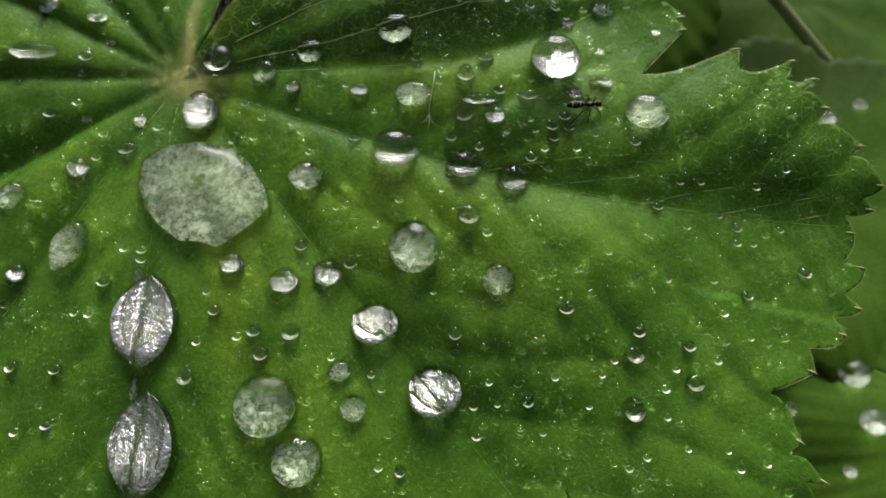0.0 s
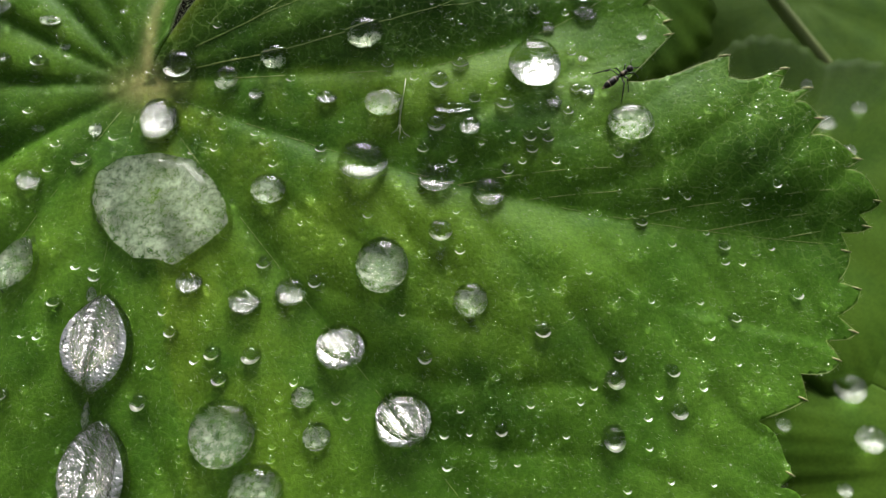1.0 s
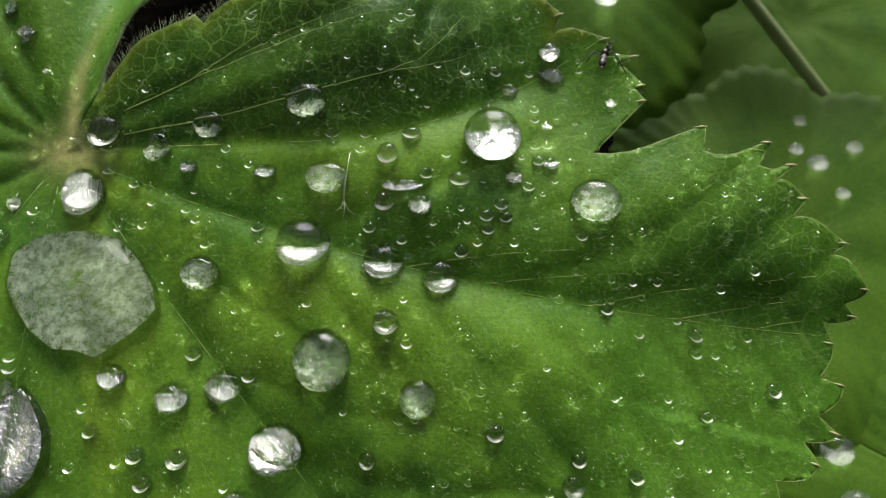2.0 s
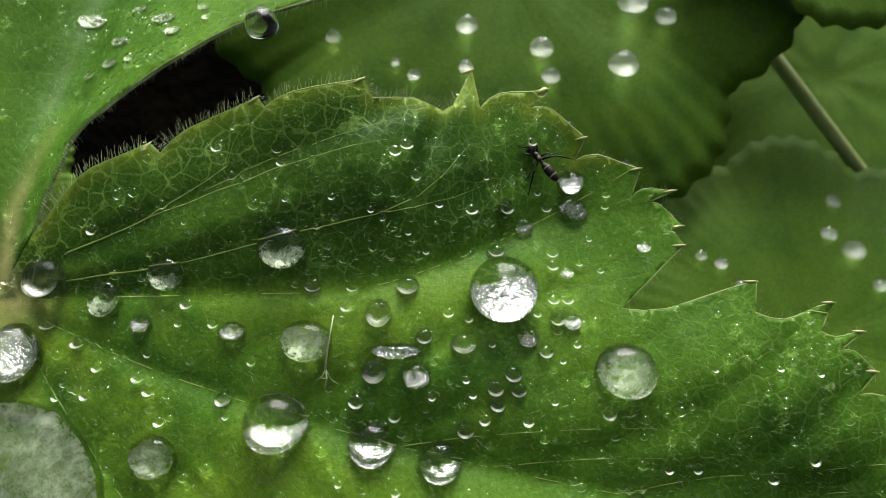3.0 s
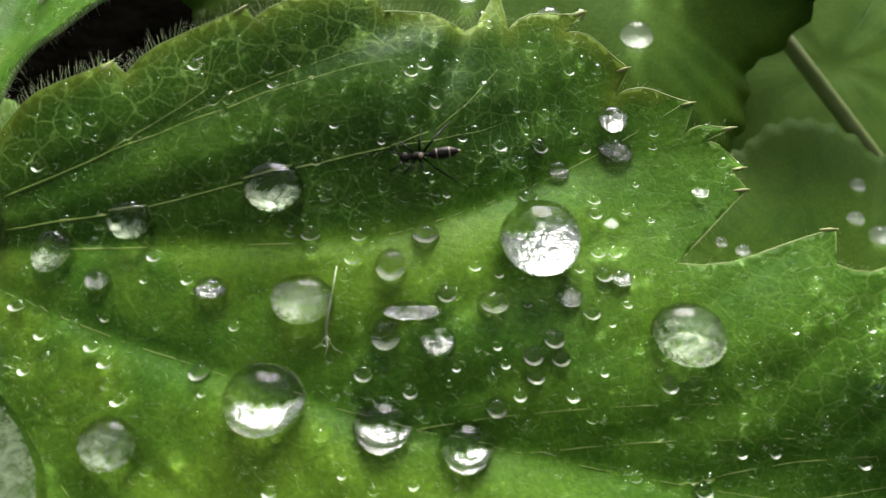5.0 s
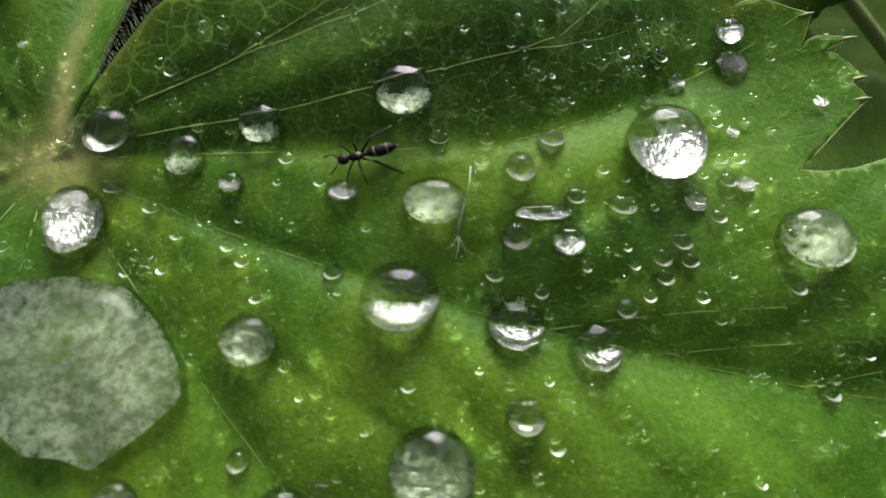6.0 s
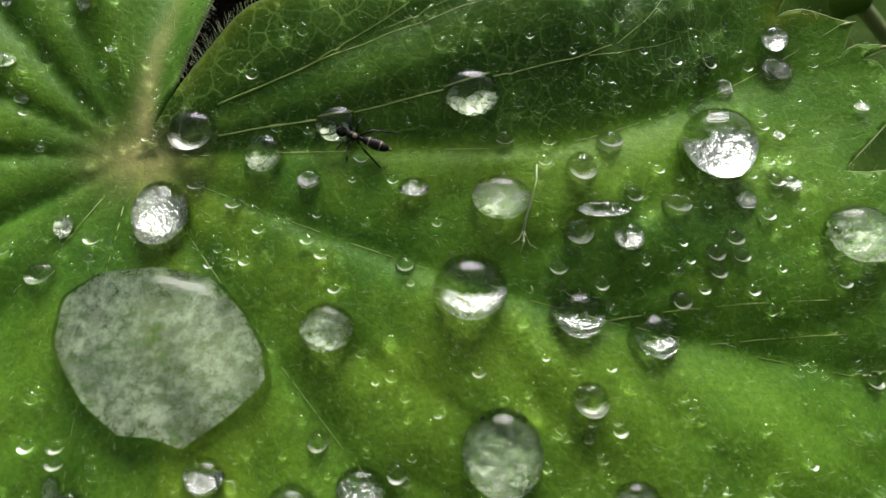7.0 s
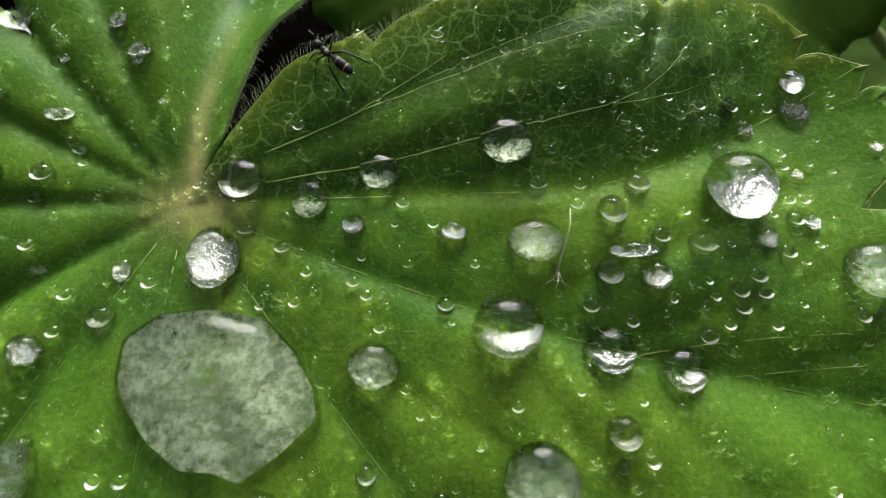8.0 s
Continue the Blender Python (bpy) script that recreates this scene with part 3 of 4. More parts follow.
def film_body(x, z, rx, rz, ring=ring_round, turn=0.0, fill=0.9, top=1.0, tall=0.0, cup=0.35, groove=None, hollow=0.0, seed=0.0):
    """The layer of trapped air under a drop, also its painted glint: a sheet on the blade that climbs the drop's lower
    wall, and how densely it lies.
    top: how far up the foot it reaches; groove: direction of a rib along which it is thin; hollow: bare share of its
    middle."""
    verts, faces, glint_cover = [], [], []
    segments, rings = (72, 18) if rx > 0.06 else (40, 12) if rx > 0.012 else (18, 6)
    c, s = math.cos(radians(turn)), math.sin(radians(turn))
    n0 = (leaf_normal(x, z, 0.02) * 0.3 + LEVEL * 0.7).normalized()
    turn3 = HEAD.to_3x3()
    for i in range(rings + 1):
        for k in range(segments):
            a = 2 * math.pi * k / segments
            if ring is ring_lens:
                u, v = math.copysign(abs(math.cos(a)) ** 1.55, math.cos(a)), math.sin(a)
            else:
                u, v = math.cos(a) * ring(a), math.sin(a) * ring(a)
            rho = fill * i / rings
            u, v = u * rho, v * rho
            far = i / rings
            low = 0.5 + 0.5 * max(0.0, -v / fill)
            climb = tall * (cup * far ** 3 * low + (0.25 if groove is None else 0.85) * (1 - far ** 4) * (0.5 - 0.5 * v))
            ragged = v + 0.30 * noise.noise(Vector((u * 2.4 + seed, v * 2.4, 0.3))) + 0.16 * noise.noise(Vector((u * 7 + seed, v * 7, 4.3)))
            # dense below, thinning upward: the drop's highlight is put into the sheet
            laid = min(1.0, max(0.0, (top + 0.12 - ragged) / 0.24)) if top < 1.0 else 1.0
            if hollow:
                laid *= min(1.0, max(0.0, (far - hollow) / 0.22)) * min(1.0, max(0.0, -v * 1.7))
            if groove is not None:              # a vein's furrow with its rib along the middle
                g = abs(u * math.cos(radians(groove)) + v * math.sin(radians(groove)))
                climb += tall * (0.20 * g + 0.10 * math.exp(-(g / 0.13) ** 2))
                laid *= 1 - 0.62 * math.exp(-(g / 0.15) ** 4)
            glint_cover.append(laid)
            pu, pv = u * rx * (1 - 0.06 * far ** 6), v * rz * (1 - 0.06 * far ** 6)
            px, pz = x + pu * c - pv * s, z + pu * s + pv * c
            verts.append(on_leaf(px, pz, 0.0022) + turn3 @ n0 * (climb * S))
    for i in range(rings):
        for k in range(segments):
            k2 = (k + 1) % segments
            faces.append((i * segments + k, (i + 1) * segments + k, (i + 1) * segments + k2, i * segments + k2))
    return verts, faces, glint_cover


def water_drop(x, z, rx, rz, tall, contact, label, film=None, group="", fill=0.9, top=1.0, cup=0.35, groove=None, hollow=0.0, **shape):
    LAP[0] += 1
    big = max(rx, rz) > 0.016
    v, f = drop_body(x, z, rx, rz, tall, contact, seed=LAP[0] * 0.37, segments=120 if rx > 0.06 else 40 if big else 20, rings=14 if big else 9, **shape)
    ob = tagged(new("water_drop"), label, "water drop", group)
    body = mesh_of("water", v, f, WATER, ob)
    body.visible_shadow = max(rx, rz) > 0.0085
    if film:
        v, f, glint_cover = film_body(x, z, rx, rz, shape.get("ring", ring_round), shape.get("turn", 0.0), fill, top, tall, cup, groove, hollow, LAP[0] * 1.7)
        sheet = mesh_of("glint_film", v, f, film, ob, "silvery sheet of trapped air and painted glint")
        sheet.data.attributes.new("glint_cover", "FLOAT", "POINT").data.foreach_set("value", glint_cover)
    return ob


def bead(x, z, rx, rz):
    r = (rx + rz) / 2
    # crescent sheet paints the light gathered at the bead's lower edge
    water_drop(x, z, rx, rz, 1.15 * r, 114, "small clear bead of water on the leaf", GLINT_BEAD, "small beads on the leaf", top=0.1, fill=1.0, cup=0.8, hollow=0.55 if r < 0.012 else 0.35)


def silver_drop(x, z, rx, rz):
    r = (rx + rz) / 2
    on_rib = r > 0.03 and abs(math.degrees(math.atan2(z - CZ, x - CX)) + 50.5) < 3
    water_drop(x, z, rx, rz, min(1.15 * r, 0.045), 116, "silvery water drop with a bright foil-like underside", FILM_FOIL if on_rib else FILM_BRIGHT, top=0.55 if on_rib else 0.15 if r < 0.03 else 0.6,
               fill=1.0, cup=0.45, groove=38 if on_rib else None)


def wet_patch(x, z, rx, rz):
    r = (rx + rz) / 2
    water_drop(x, z, rx, rz, 0.42 * r, 70, "flat silvery patch of water on the leaf", FILM_GREY, top=0.7, fill=0.95, cup=0.5, rough=0.22)


def flat_drop(x, z, rx, rz):
    r = (rx + rz) / 2
    water_drop(x, z, rx, rz, min(0.9 * r, 0.036), 110, "clear grey-green water drop on the leaf", FILM_GREY, top=0.55, fill=1.0, cup=0.5)


def clear_drop(x, z, rx, rz):
    r = (rx + rz) / 2
    water_drop(x, z, rx, rz, min(1.0 * r, 0.036), 112, "clear dark-green water drop beside a vein", FILM_GREY, top=-0.1, fill=1.0, cup=0.5)


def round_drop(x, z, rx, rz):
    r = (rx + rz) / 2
    # the sheet paints the bright lower half of the drop
    water_drop(x, z, rx, rz, 1.3 * r, 120, "round water drop, dark above and bright below", GLINT_HALF, top=0.25 if x > 0.12 else -0.15, fill=0.98, cup=0.45)


flat_drop(-0.249, -0.220, 0.0458, 0.0442)
silver_drop(-0.011, -0.207, 0.0404, 0.0388)
flat_drop(-0.042, 0.001, 0.0376, 0.0400)
round_drop(0.173, 0.292, 0.0395, 0.0385)
flat_drop(-0.202, -0.292, 0.0360, 0.0352)
silver_drop(-0.098, -0.112, 0.0362, 0.0321)
round_drop(-0.074, 0.146, 0.0354, 0.0320)
flat_drop(0.312, 0.207, 0.0338, 0.0304)
silver_drop(-0.375, 0.211, 0.0282, 0.0335)
clear_drop(-0.074, 0.338, 0.0277, 0.0251)
flat_drop(-0.044, 0.235, 0.0291, 0.0231)
round_drop(0.031, 0.124, 0.0272, 0.0238)
flat_drop(-0.206, 0.108, 0.0261, 0.0236)
flat_drop(0.080, -0.045, 0.0244, 0.0244)
bead(-0.350, 0.296, 0.0249, 0.0232)
round_drop(0.106, 0.105, 0.0246, 0.0229)
silver_drop(-0.627, 0.302, 0.0373, 0.0139)
flat_drop(-0.638, 0.078, 0.0206, 0.0231)
silver_drop(-0.170, -0.036, 0.0225, 0.0208)
silver_drop(-0.231, -0.048, 0.0221, 0.0196)
clear_drop(-0.205, 0.305, 0.0218, 0.0192)
clear_drop(-0.277, 0.275, 0.0194, 0.0212)
flat_drop(-0.126, -0.224, 0.0189, 0.0189)
silver_drop(-0.308, -0.022, 0.0188, 0.0164)
bead(0.038, 0.050, 0.0173, 0.0165)
bead(0.271, -0.228, 0.0159, 0.0175)
silver_drop(-0.548, 0.121, 0.0170, 0.0162)
round_drop(0.257, 0.420, 0.0160, 0.0154)
flat_drop(-0.147, -0.174, 0.0160, 0.0152)
bead(0.035, 0.267, 0.0146, 0.0163)
silver_drop(-0.617, 0.382, 0.0221, 0.0106)
silver_drop(0.079, 0.201, 0.0161, 0.0144)
silver_drop(0.055, 0.227, 0.0273, 0.0085)
bead(0.032, 0.205, 0.0145, 0.0145)
bead(0.276, -0.152, 0.0145, 0.0137)
silver_drop(0.264, 0.386, 0.0150, 0.0124)
silver_drop(-0.627, -0.035, 0.0130, 0.0138)
bead(-0.482, 0.152, 0.0146, 0.0120)
silver_drop(0.257, 0.391, 0.0152, 0.0116)
bead(-0.217, -0.119, 0.0136, 0.0128)
bead(0.130, 0.235, 0.0145, 0.0119)
silver_drop(-0.128, 0.244, 0.0156, 0.0104)
bead(0.362, -0.193, 0.0128, 0.0120)
bead(-0.366, -0.182, 0.0128, 0.0120)
bead(0.066, 0.297, 0.0131, 0.0114)
silver_drop(0.203, 0.241, 0.0128, 0.0111)
bead(0.177, -0.084, 0.0122, 0.0113)
silver_drop(-0.231, 0.250, 0.0122, 0.0104)
bead(-0.554, 0.300, 0.0117, 0.0106)
silver_drop(0.201, 0.366, 0.0115, 0.0106)
bead(-0.259, -0.149, 0.0112, 0.0104)
bead(0.018, -0.121, 0.0106, 0.0106)
bead(-0.271, -0.117, 0.0113, 0.0097)
silver_drop(0.254, 0.259, 0.0111, 0.0094)
bead(0.444, 0.032, 0.0101, 0.0101)
bead(-0.211, 0.005, 0.0101, 0.0101)
bead(-0.137, -0.020, 0.0100, 0.0100)
bead(0.542, -0.037, 0.0099, 0.0099)
bead(0.134, 0.141, 0.0102, 0.0094)
bead(0.186, 0.203, 0.0102, 0.0094)
bead(0.166, 0.188, 0.0102, 0.0094)
bead(0.167, 0.337, 0.0106, 0.0089)
bead(-0.613, -0.167, 0.0095, 0.0095)
silver_drop(-0.467, 0.435, 0.0158, 0.0055)
bead(-0.040, 0.296, 0.0099, 0.0087)
bead(-0.329, -0.088, 0.0097, 0.0089)
bead(0.357, -0.141, 0.0097, 0.0089)
bead(0.284, -0.120, 0.0097, 0.0089)
bead(-0.135, 0.169, 0.0095, 0.0086)
bead(0.086, 0.243, 0.0094, 0.0086)
bead(0.013, 0.171, 0.0094, 0.0086)
bead(0.327, 0.065, 0.0094, 0.0085)
bead(-0.598, 0.207, 0.0103, 0.0077)
bead(0.169, 0.170, 0.0093, 0.0085)
bead(0.192, 0.186, 0.0093, 0.0085)
bead(0.121, -0.217, 0.0089, 0.0089)
bead(0.178, 0.389, 0.0088, 0.0088)
bead(0.223, 0.227, 0.0090, 0.0085)
bead(-0.060, -0.310, 0.0086, 0.0086)
bead(0.453, -0.071, 0.0090, 0.0082)
bead(0.237, 0.262, 0.0086, 0.0086)
bead(-0.492, -0.048, 0.0099, 0.0074)
bead(0.292, 0.163, 0.0085, 0.0085)
bead(-0.445, -0.014, 0.0084, 0.0084)
bead(-0.548, -0.170, 0.0088, 0.0080)
bead(0.065, 0.025, 0.0083, 0.0083)
bead(0.048, -0.266, 0.0081, 0.0081)
bead(-0.305, 0.225, 0.0089, 0.0071)
bead(-0.440, 0.187, 0.0082, 0.0076)
silver_drop(0.340, 0.346, 0.0082, 0.0076)
bead(0.004, 0.296, 0.0079, 0.0079)
bead(0.136, 0.386, 0.0082, 0.0076)
bead(0.234, 0.322, 0.0079, 0.0079)
bead(-0.180, 0.273, 0.0081, 0.0076)
bead(-0.553, -0.246, 0.0087, 0.0071)
silver_drop(0.250, 0.313, 0.0081, 0.0075)
bead(-0.001, 0.274, 0.0078, 0.0078)
silver_drop(-0.494, 0.467, 0.0110, 0.0055)
bead(0.250, 0.284, 0.0078, 0.0078)
bead(0.055, 0.156, 0.0077, 0.0077)
bead(0.061, 0.456, 0.0080, 0.0074)
bead(-0.345, 0.243, 0.0097, 0.0061)
bead(0.368, 0.034, 0.0076, 0.0076)
bead(0.443, 0.009, 0.0075, 0.0075)
bead(-0.468, 0.001, 0.0075, 0.0075)
bead(0.072, 0.423, 0.0075, 0.0075)
bead(-0.229, 0.191, 0.0080, 0.0069)
bead(-0.147, 0.449, 0.0074, 0.0074)
bead(-0.517, 0.175, 0.0079, 0.0070)
bead(-0.563, 0.274, 0.0077, 0.0071)
bead(0.049, 0.448, 0.0074, 0.0074)
bead(-0.561, 0.225, 0.0078, 0.0069)
bead(-0.342, -0.061, 0.0073, 0.0073)
bead(0.234, 0.336, 0.0076, 0.0070)
bead(0.514, 0.120, 0.0073, 0.0073)
bead(0.044, -0.225, 0.0073, 0.0073)
bead(-0.446, -0.001, 0.0076, 0.0071)
bead(0.234, 0.283, 0.0078, 0.0069)
bead(0.411, -0.094, 0.0073, 0.0073)
bead(-0.352, -0.132, 0.0073, 0.0073)
bead(0.397, -0.162, 0.0072, 0.0072)
bead(-0.294, -0.125, 0.0072, 0.0072)
bead(0.319, -0.201, 0.0072, 0.0072)
bead(0.261, -0.307, 0.0071, 0.0071)
bead(0.228, 0.391, 0.0071, 0.0071)
bead(0.475, 0.095, 0.0074, 0.0069)
bead(0.419, -0.309, 0.0071, 0.0071)
bead(-0.215, 0.178, 0.0074, 0.0068)
bead(-0.064, 0.073, 0.0075, 0.0067)
bead(-0.090, -0.304, 0.0070, 0.0070)
bead(-0.290, 0.354, 0.0070, 0.0070)
bead(-0.525, 0.139, 0.0073, 0.0068)
bead(-0.595, -0.254, 0.0070, 0.0070)
bead(-0.277, 0.201, 0.0070, 0.0070)
bead(-0.288, 0.170, 0.0069, 0.0069)
bead(0.155, 0.153, 0.0068, 0.0068)
bead(0.203, 0.153, 0.0068, 0.0068)
bead(0.513, 0.029, 0.0067, 0.0067)
bead(0.112, 0.269, 0.0069, 0.0063)
bead(-0.509, -0.094, 0.0065, 0.0065)
bead(-0.201, 0.146, 0.0068, 0.0062)
bead(-0.103, -0.180, 0.0065, 0.0065)
bead(0.336, -0.173, 0.0065, 0.0065)
bead(0.160, -0.183, 0.0064, 0.0064)
bead(-0.088, -0.200, 0.0064, 0.0064)
bead(0.246, -0.160, 0.0064, 0.0064)
bead(-0.160, -0.155, 0.0064, 0.0064)
bead(0.319, -0.239, 0.0064, 0.0064)
bead(0.287, -0.293, 0.0064, 0.0064)
bead(-0.149, 0.252, 0.0063, 0.0063)
bead(0.455, -0.302, 0.0063, 0.0063)
bead(0.208, 0.468, 0.0063, 0.0063)
bead(-0.076, 0.433, 0.0063, 0.0063)
silver_drop(-0.545, 0.427, 0.0066, 0.0054)
bead(0.392, 0.103, 0.0060, 0.0060)
bead(0.360, 0.103, 0.0060, 0.0060)
bead(0.421, 0.050, 0.0059, 0.0059)
bead(-0.466, 0.197, 0.0059, 0.0059)
bead(0.468, 0.007, 0.0058, 0.0058)
bead(0.403, -0.048, 0.0058, 0.0058)
bead(0.242, -0.005, 0.0057, 0.0057)
bead(-0.105, 0.211, 0.0057, 0.0057)
bead(-0.014, -0.062, 0.0057, 0.0057)
bead(0.332, -0.046, 0.0057, 0.0057)
bead(0.066, -0.190, 0.0057, 0.0057)
bead(-0.518, 0.312, 0.0060, 0.0054)
bead(0.227, -0.180, 0.0056, 0.0056)
bead(0.207, -0.223, 0.0056, 0.0056)
bead(0.346, -0.283, 0.0056, 0.0056)
bead(-0.325, 0.165, 0.0058, 0.0053)
bead(0.059, 0.078, 0.0055, 0.0055)
bead(-0.530, -0.093, 0.0057, 0.0049)
bead(0.099, 0.391, 0.0052, 0.0052)
bead(0.142, -0.262, 0.0056, 0.0048)
bead(-0.221, 0.217, 0.0052, 0.0052)
silver_drop(-0.440, 0.382, 0.0055, 0.0049)
bead(0.135, 0.262, 0.0052, 0.0052)
bead(0.215, 0.267, 0.0052, 0.0052)
bead(0.258, 0.235, 0.0051, 0.0051)
bead(0.141, 0.181, 0.0051, 0.0051)
bead(0.448, -0.131, 0.0049, 0.0049)
bead(0.078, -0.222, 0.0049, 0.0049)
bead(0.299, 0.407, 0.0048, 0.0048)
silver_drop(-0.598, 0.473, 0.0055, 0.0042)
bead(0.298, 0.393, 0.0048, 0.0048)
bead(0.403, -0.286, 0.0048, 0.0048)
bead(0.216, 0.408, 0.0047, 0.0047)
bead(0.265, 0.325, 0.0047, 0.0047)
bead(0.290, 0.317, 0.0046, 0.0046)
bead(-0.188, 0.251, 0.0046, 0.0046)
bead(-0.401, 0.291, 0.0049, 0.0043)
bead(0.162, 0.234, 0.0046, 0.0046)
bead(-0.129, 0.152, 0.0045, 0.0045)
bead(0.096, 0.178, 0.0045, 0.0045)
bead(0.133, 0.197, 0.0045, 0.0045)
bead(0.475, 0.218, 0.0044, 0.0044)
bead(-0.159, 0.061, 0.0044, 0.0044)
bead(-0.002, 0.087, 0.0044, 0.0044)
bead(0.517, 0.214, 0.0044, 0.0044)
bead(-0.019, 0.396, 0.0046, 0.0040)
bead(0.232, 0.173, 0.0045, 0.0039)
bead(0.278, 0.353, 0.0041, 0.0041)
bead(0.085, 0.337, 0.0041, 0.0041)
bead(-0.101, 0.033, 0.0044, 0.0038)
bead(0.024, 0.383, 0.0040, 0.0040)
bead(0.242, 0.217, 0.0040, 0.0040)
bead(0.405, 0.215, 0.0039, 0.0039)
bead(0.065, 0.358, 0.0035, 0.0035)
bead(0.153, 0.423, 0.0035, 0.0035)
bead(-0.071, 0.392, 0.0035, 0.0035)
wet_patch(-0.379, 0.634, 0.0200, 0.0130)
wet_patch(-0.316, 0.594, 0.0140, 0.0090)
wet_patch(-0.259, 0.624, 0.0180, 0.0100)
wet_patch(-0.321, 0.562, 0.0130, 0.0080)
wet_patch(-0.239, 0.603, 0.0110, 0.0080)
wet_patch(-0.354, 0.549, 0.0140, 0.0070)
wet_patch(-0.203, 0.635, 0.0090, 0.0060)
wet_patch(-0.302, 0.643, 0.0120, 0.0070)
wet_patch(-0.292, 0.564, 0.0070, 0.0050)
wet_patch(-0.195, 0.619, 0.0070, 0.0050)
wet_patch(-0.469, 0.434, 0.0100, 0.0160)
wet_patch(-0.493, 0.474, 0.0120, 0.0080)
wet_patch(-0.524, 0.327, 0.0100, 0.0060)
wet_patch(-0.544, 0.364, 0.0160, 0.0090)
wet_patch(-0.606, 0.474, 0.0220, 0.0180)
wet_patch(-0.470, 0.199, 0.0090, 0.0130)
wet_patch(-0.552, 0.201, 0.0080, 0.0060)

# the broad drop by the centre, with flattened sides and a point below
BROAD = [(-1.03, 0.13), (-0.99, 0.54), (-0.67, 0.78), (-0.11, 0.86), (0.38, 0.75), (0.72, 0.43), (0.93, 0.1), (1.01, -0.21), (0.69, -0.53), (0.29, -0.83), (0.01, -0.73), (-0.33, -0.71), (-0.67, -0.45), (-0.92, -0.13)]


def ring_broad(a):
    """Radius of the outline through BROAD's corners in the direction a."""
    ux, uz = math.cos(a), math.sin(a)
    for (x0, z0), (x1, z1) in zip(BROAD, BROAD[1:] + BROAD[:1]):
        det = ux * (z1 - z0) - uz * (x1 - x0)
        if abs(det) > 1e-9:
            r, q = (x0 * (z1 - z0) - z0 * (x1 - x0)) / det, (x0 * uz - z0 * ux) / det
            if r > 0 and -1e-6 <= q <= 1 + 1e-6:
                return r
    return 1.0


water_drop(-0.356, 0.078, 0.1, 0.1, 0.030, 100, "broad flat water drop with a frosted grey-green look", FILM_FROST, fill=1.0, cup=0.35, ring=ring_broad, square=1.6, rough=0.02)
water_drop(-0.430, -0.108, 0.0490, 0.071, 0.036, 112, "almond-shaped silver drop lying along a vein", FILM_FOIL, fill=1.0, cup=0.4, groove=0, ring=ring_lens, turn=-3)
water_drop(-0.421, -0.280, 0.0510, 0.077, 0.036, 112, "almond-shaped silver drop lying along a vein", FILM_FOIL, fill=1.0, cup=0.4, groove=0, ring=ring_lens, turn=-4)
water_drop(-0.549, 0.002, 0.027, 0.043, 0.026, 112, "almond-shaped grey drop lying on the leaf", FILM_GREY, fill=0.95, cup=0.6, ring=ring_lens, turn=-22)
water_drop(-0.446, -0.205, 0.008, 0.024, 0.008, 100, "thin neck of water along a vein", FILM_GREY, ring=ring_lens)
water_drop(-0.449, -0.040, 0.007, 0.014, 0.007, 100, "thin neck of water along a vein", FILM_GREY, ring=ring_lens)


# fine spray all over the blade
def spray():
    rng = random.Random(11)
    verts, faces, shine, shine_faces = [], [], [], []
    down = HEAD.to_3x3() @ Vector((0, 0, -1))
    placed = 0
    while placed < 3900:
        x, z = rng.uniform(-0.72, 0.72), rng.uniform(-0.42, 0.66)
        if noise.noise(Vector((x * 5, z * 5, 3.0))) < rng.uniform(-0.6, 0.25) or not inside(x, z):
            continue
        r = 0.0016 + 0.0060 * rng.random() ** 3.4
        placed += 1
        n0, o = leaf_normal(x, z), on_leaf(x, z)
        n = HEAD.to_3x3() @ n0
        a = n.orthogonal().normalized()
        b = n.cross(a)
        base, seg = len(verts), 8
        verts.append(o + n * (1.25 * r * S))
        for phi in (38, 72, 105):
            for k in range(seg):
                w = 2 * math.pi * k / seg
                verts.append(o + ((a * math.cos(w) + b * math.sin(w)) * math.sin(radians(phi)) + n * (math.cos(radians(phi)) + 0.25)) * (r * S))
        for k in range(seg):
            k2 = (k + 1) % seg
            faces.append((base, base + 1 + k, base + 1 + k2))
            for i in (0, 1):
                p, q = base + 1 + i * seg, base + 1 + (i + 1) * seg
                faces.append((p + k, q + k, q + k2, p + k2))
        # bright crescent low on each bead, a glint made as a small sheet
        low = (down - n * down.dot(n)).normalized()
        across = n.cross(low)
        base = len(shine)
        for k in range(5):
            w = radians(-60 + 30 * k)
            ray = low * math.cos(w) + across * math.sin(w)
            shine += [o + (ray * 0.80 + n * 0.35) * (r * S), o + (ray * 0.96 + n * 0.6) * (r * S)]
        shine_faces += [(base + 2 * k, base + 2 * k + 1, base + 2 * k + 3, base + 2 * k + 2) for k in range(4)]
    spread = tagged(mesh_of("water_spray", verts, faces, WATER), "fine spray of tiny water beads over the leaf", "water drops", kind="stuff")
    spread.visible_shadow = False
    mesh_of("glint_film", shine, shine_faces, GLINT_FAINT, spread, "silvery sheet of trapped air and painted glint")


spray()


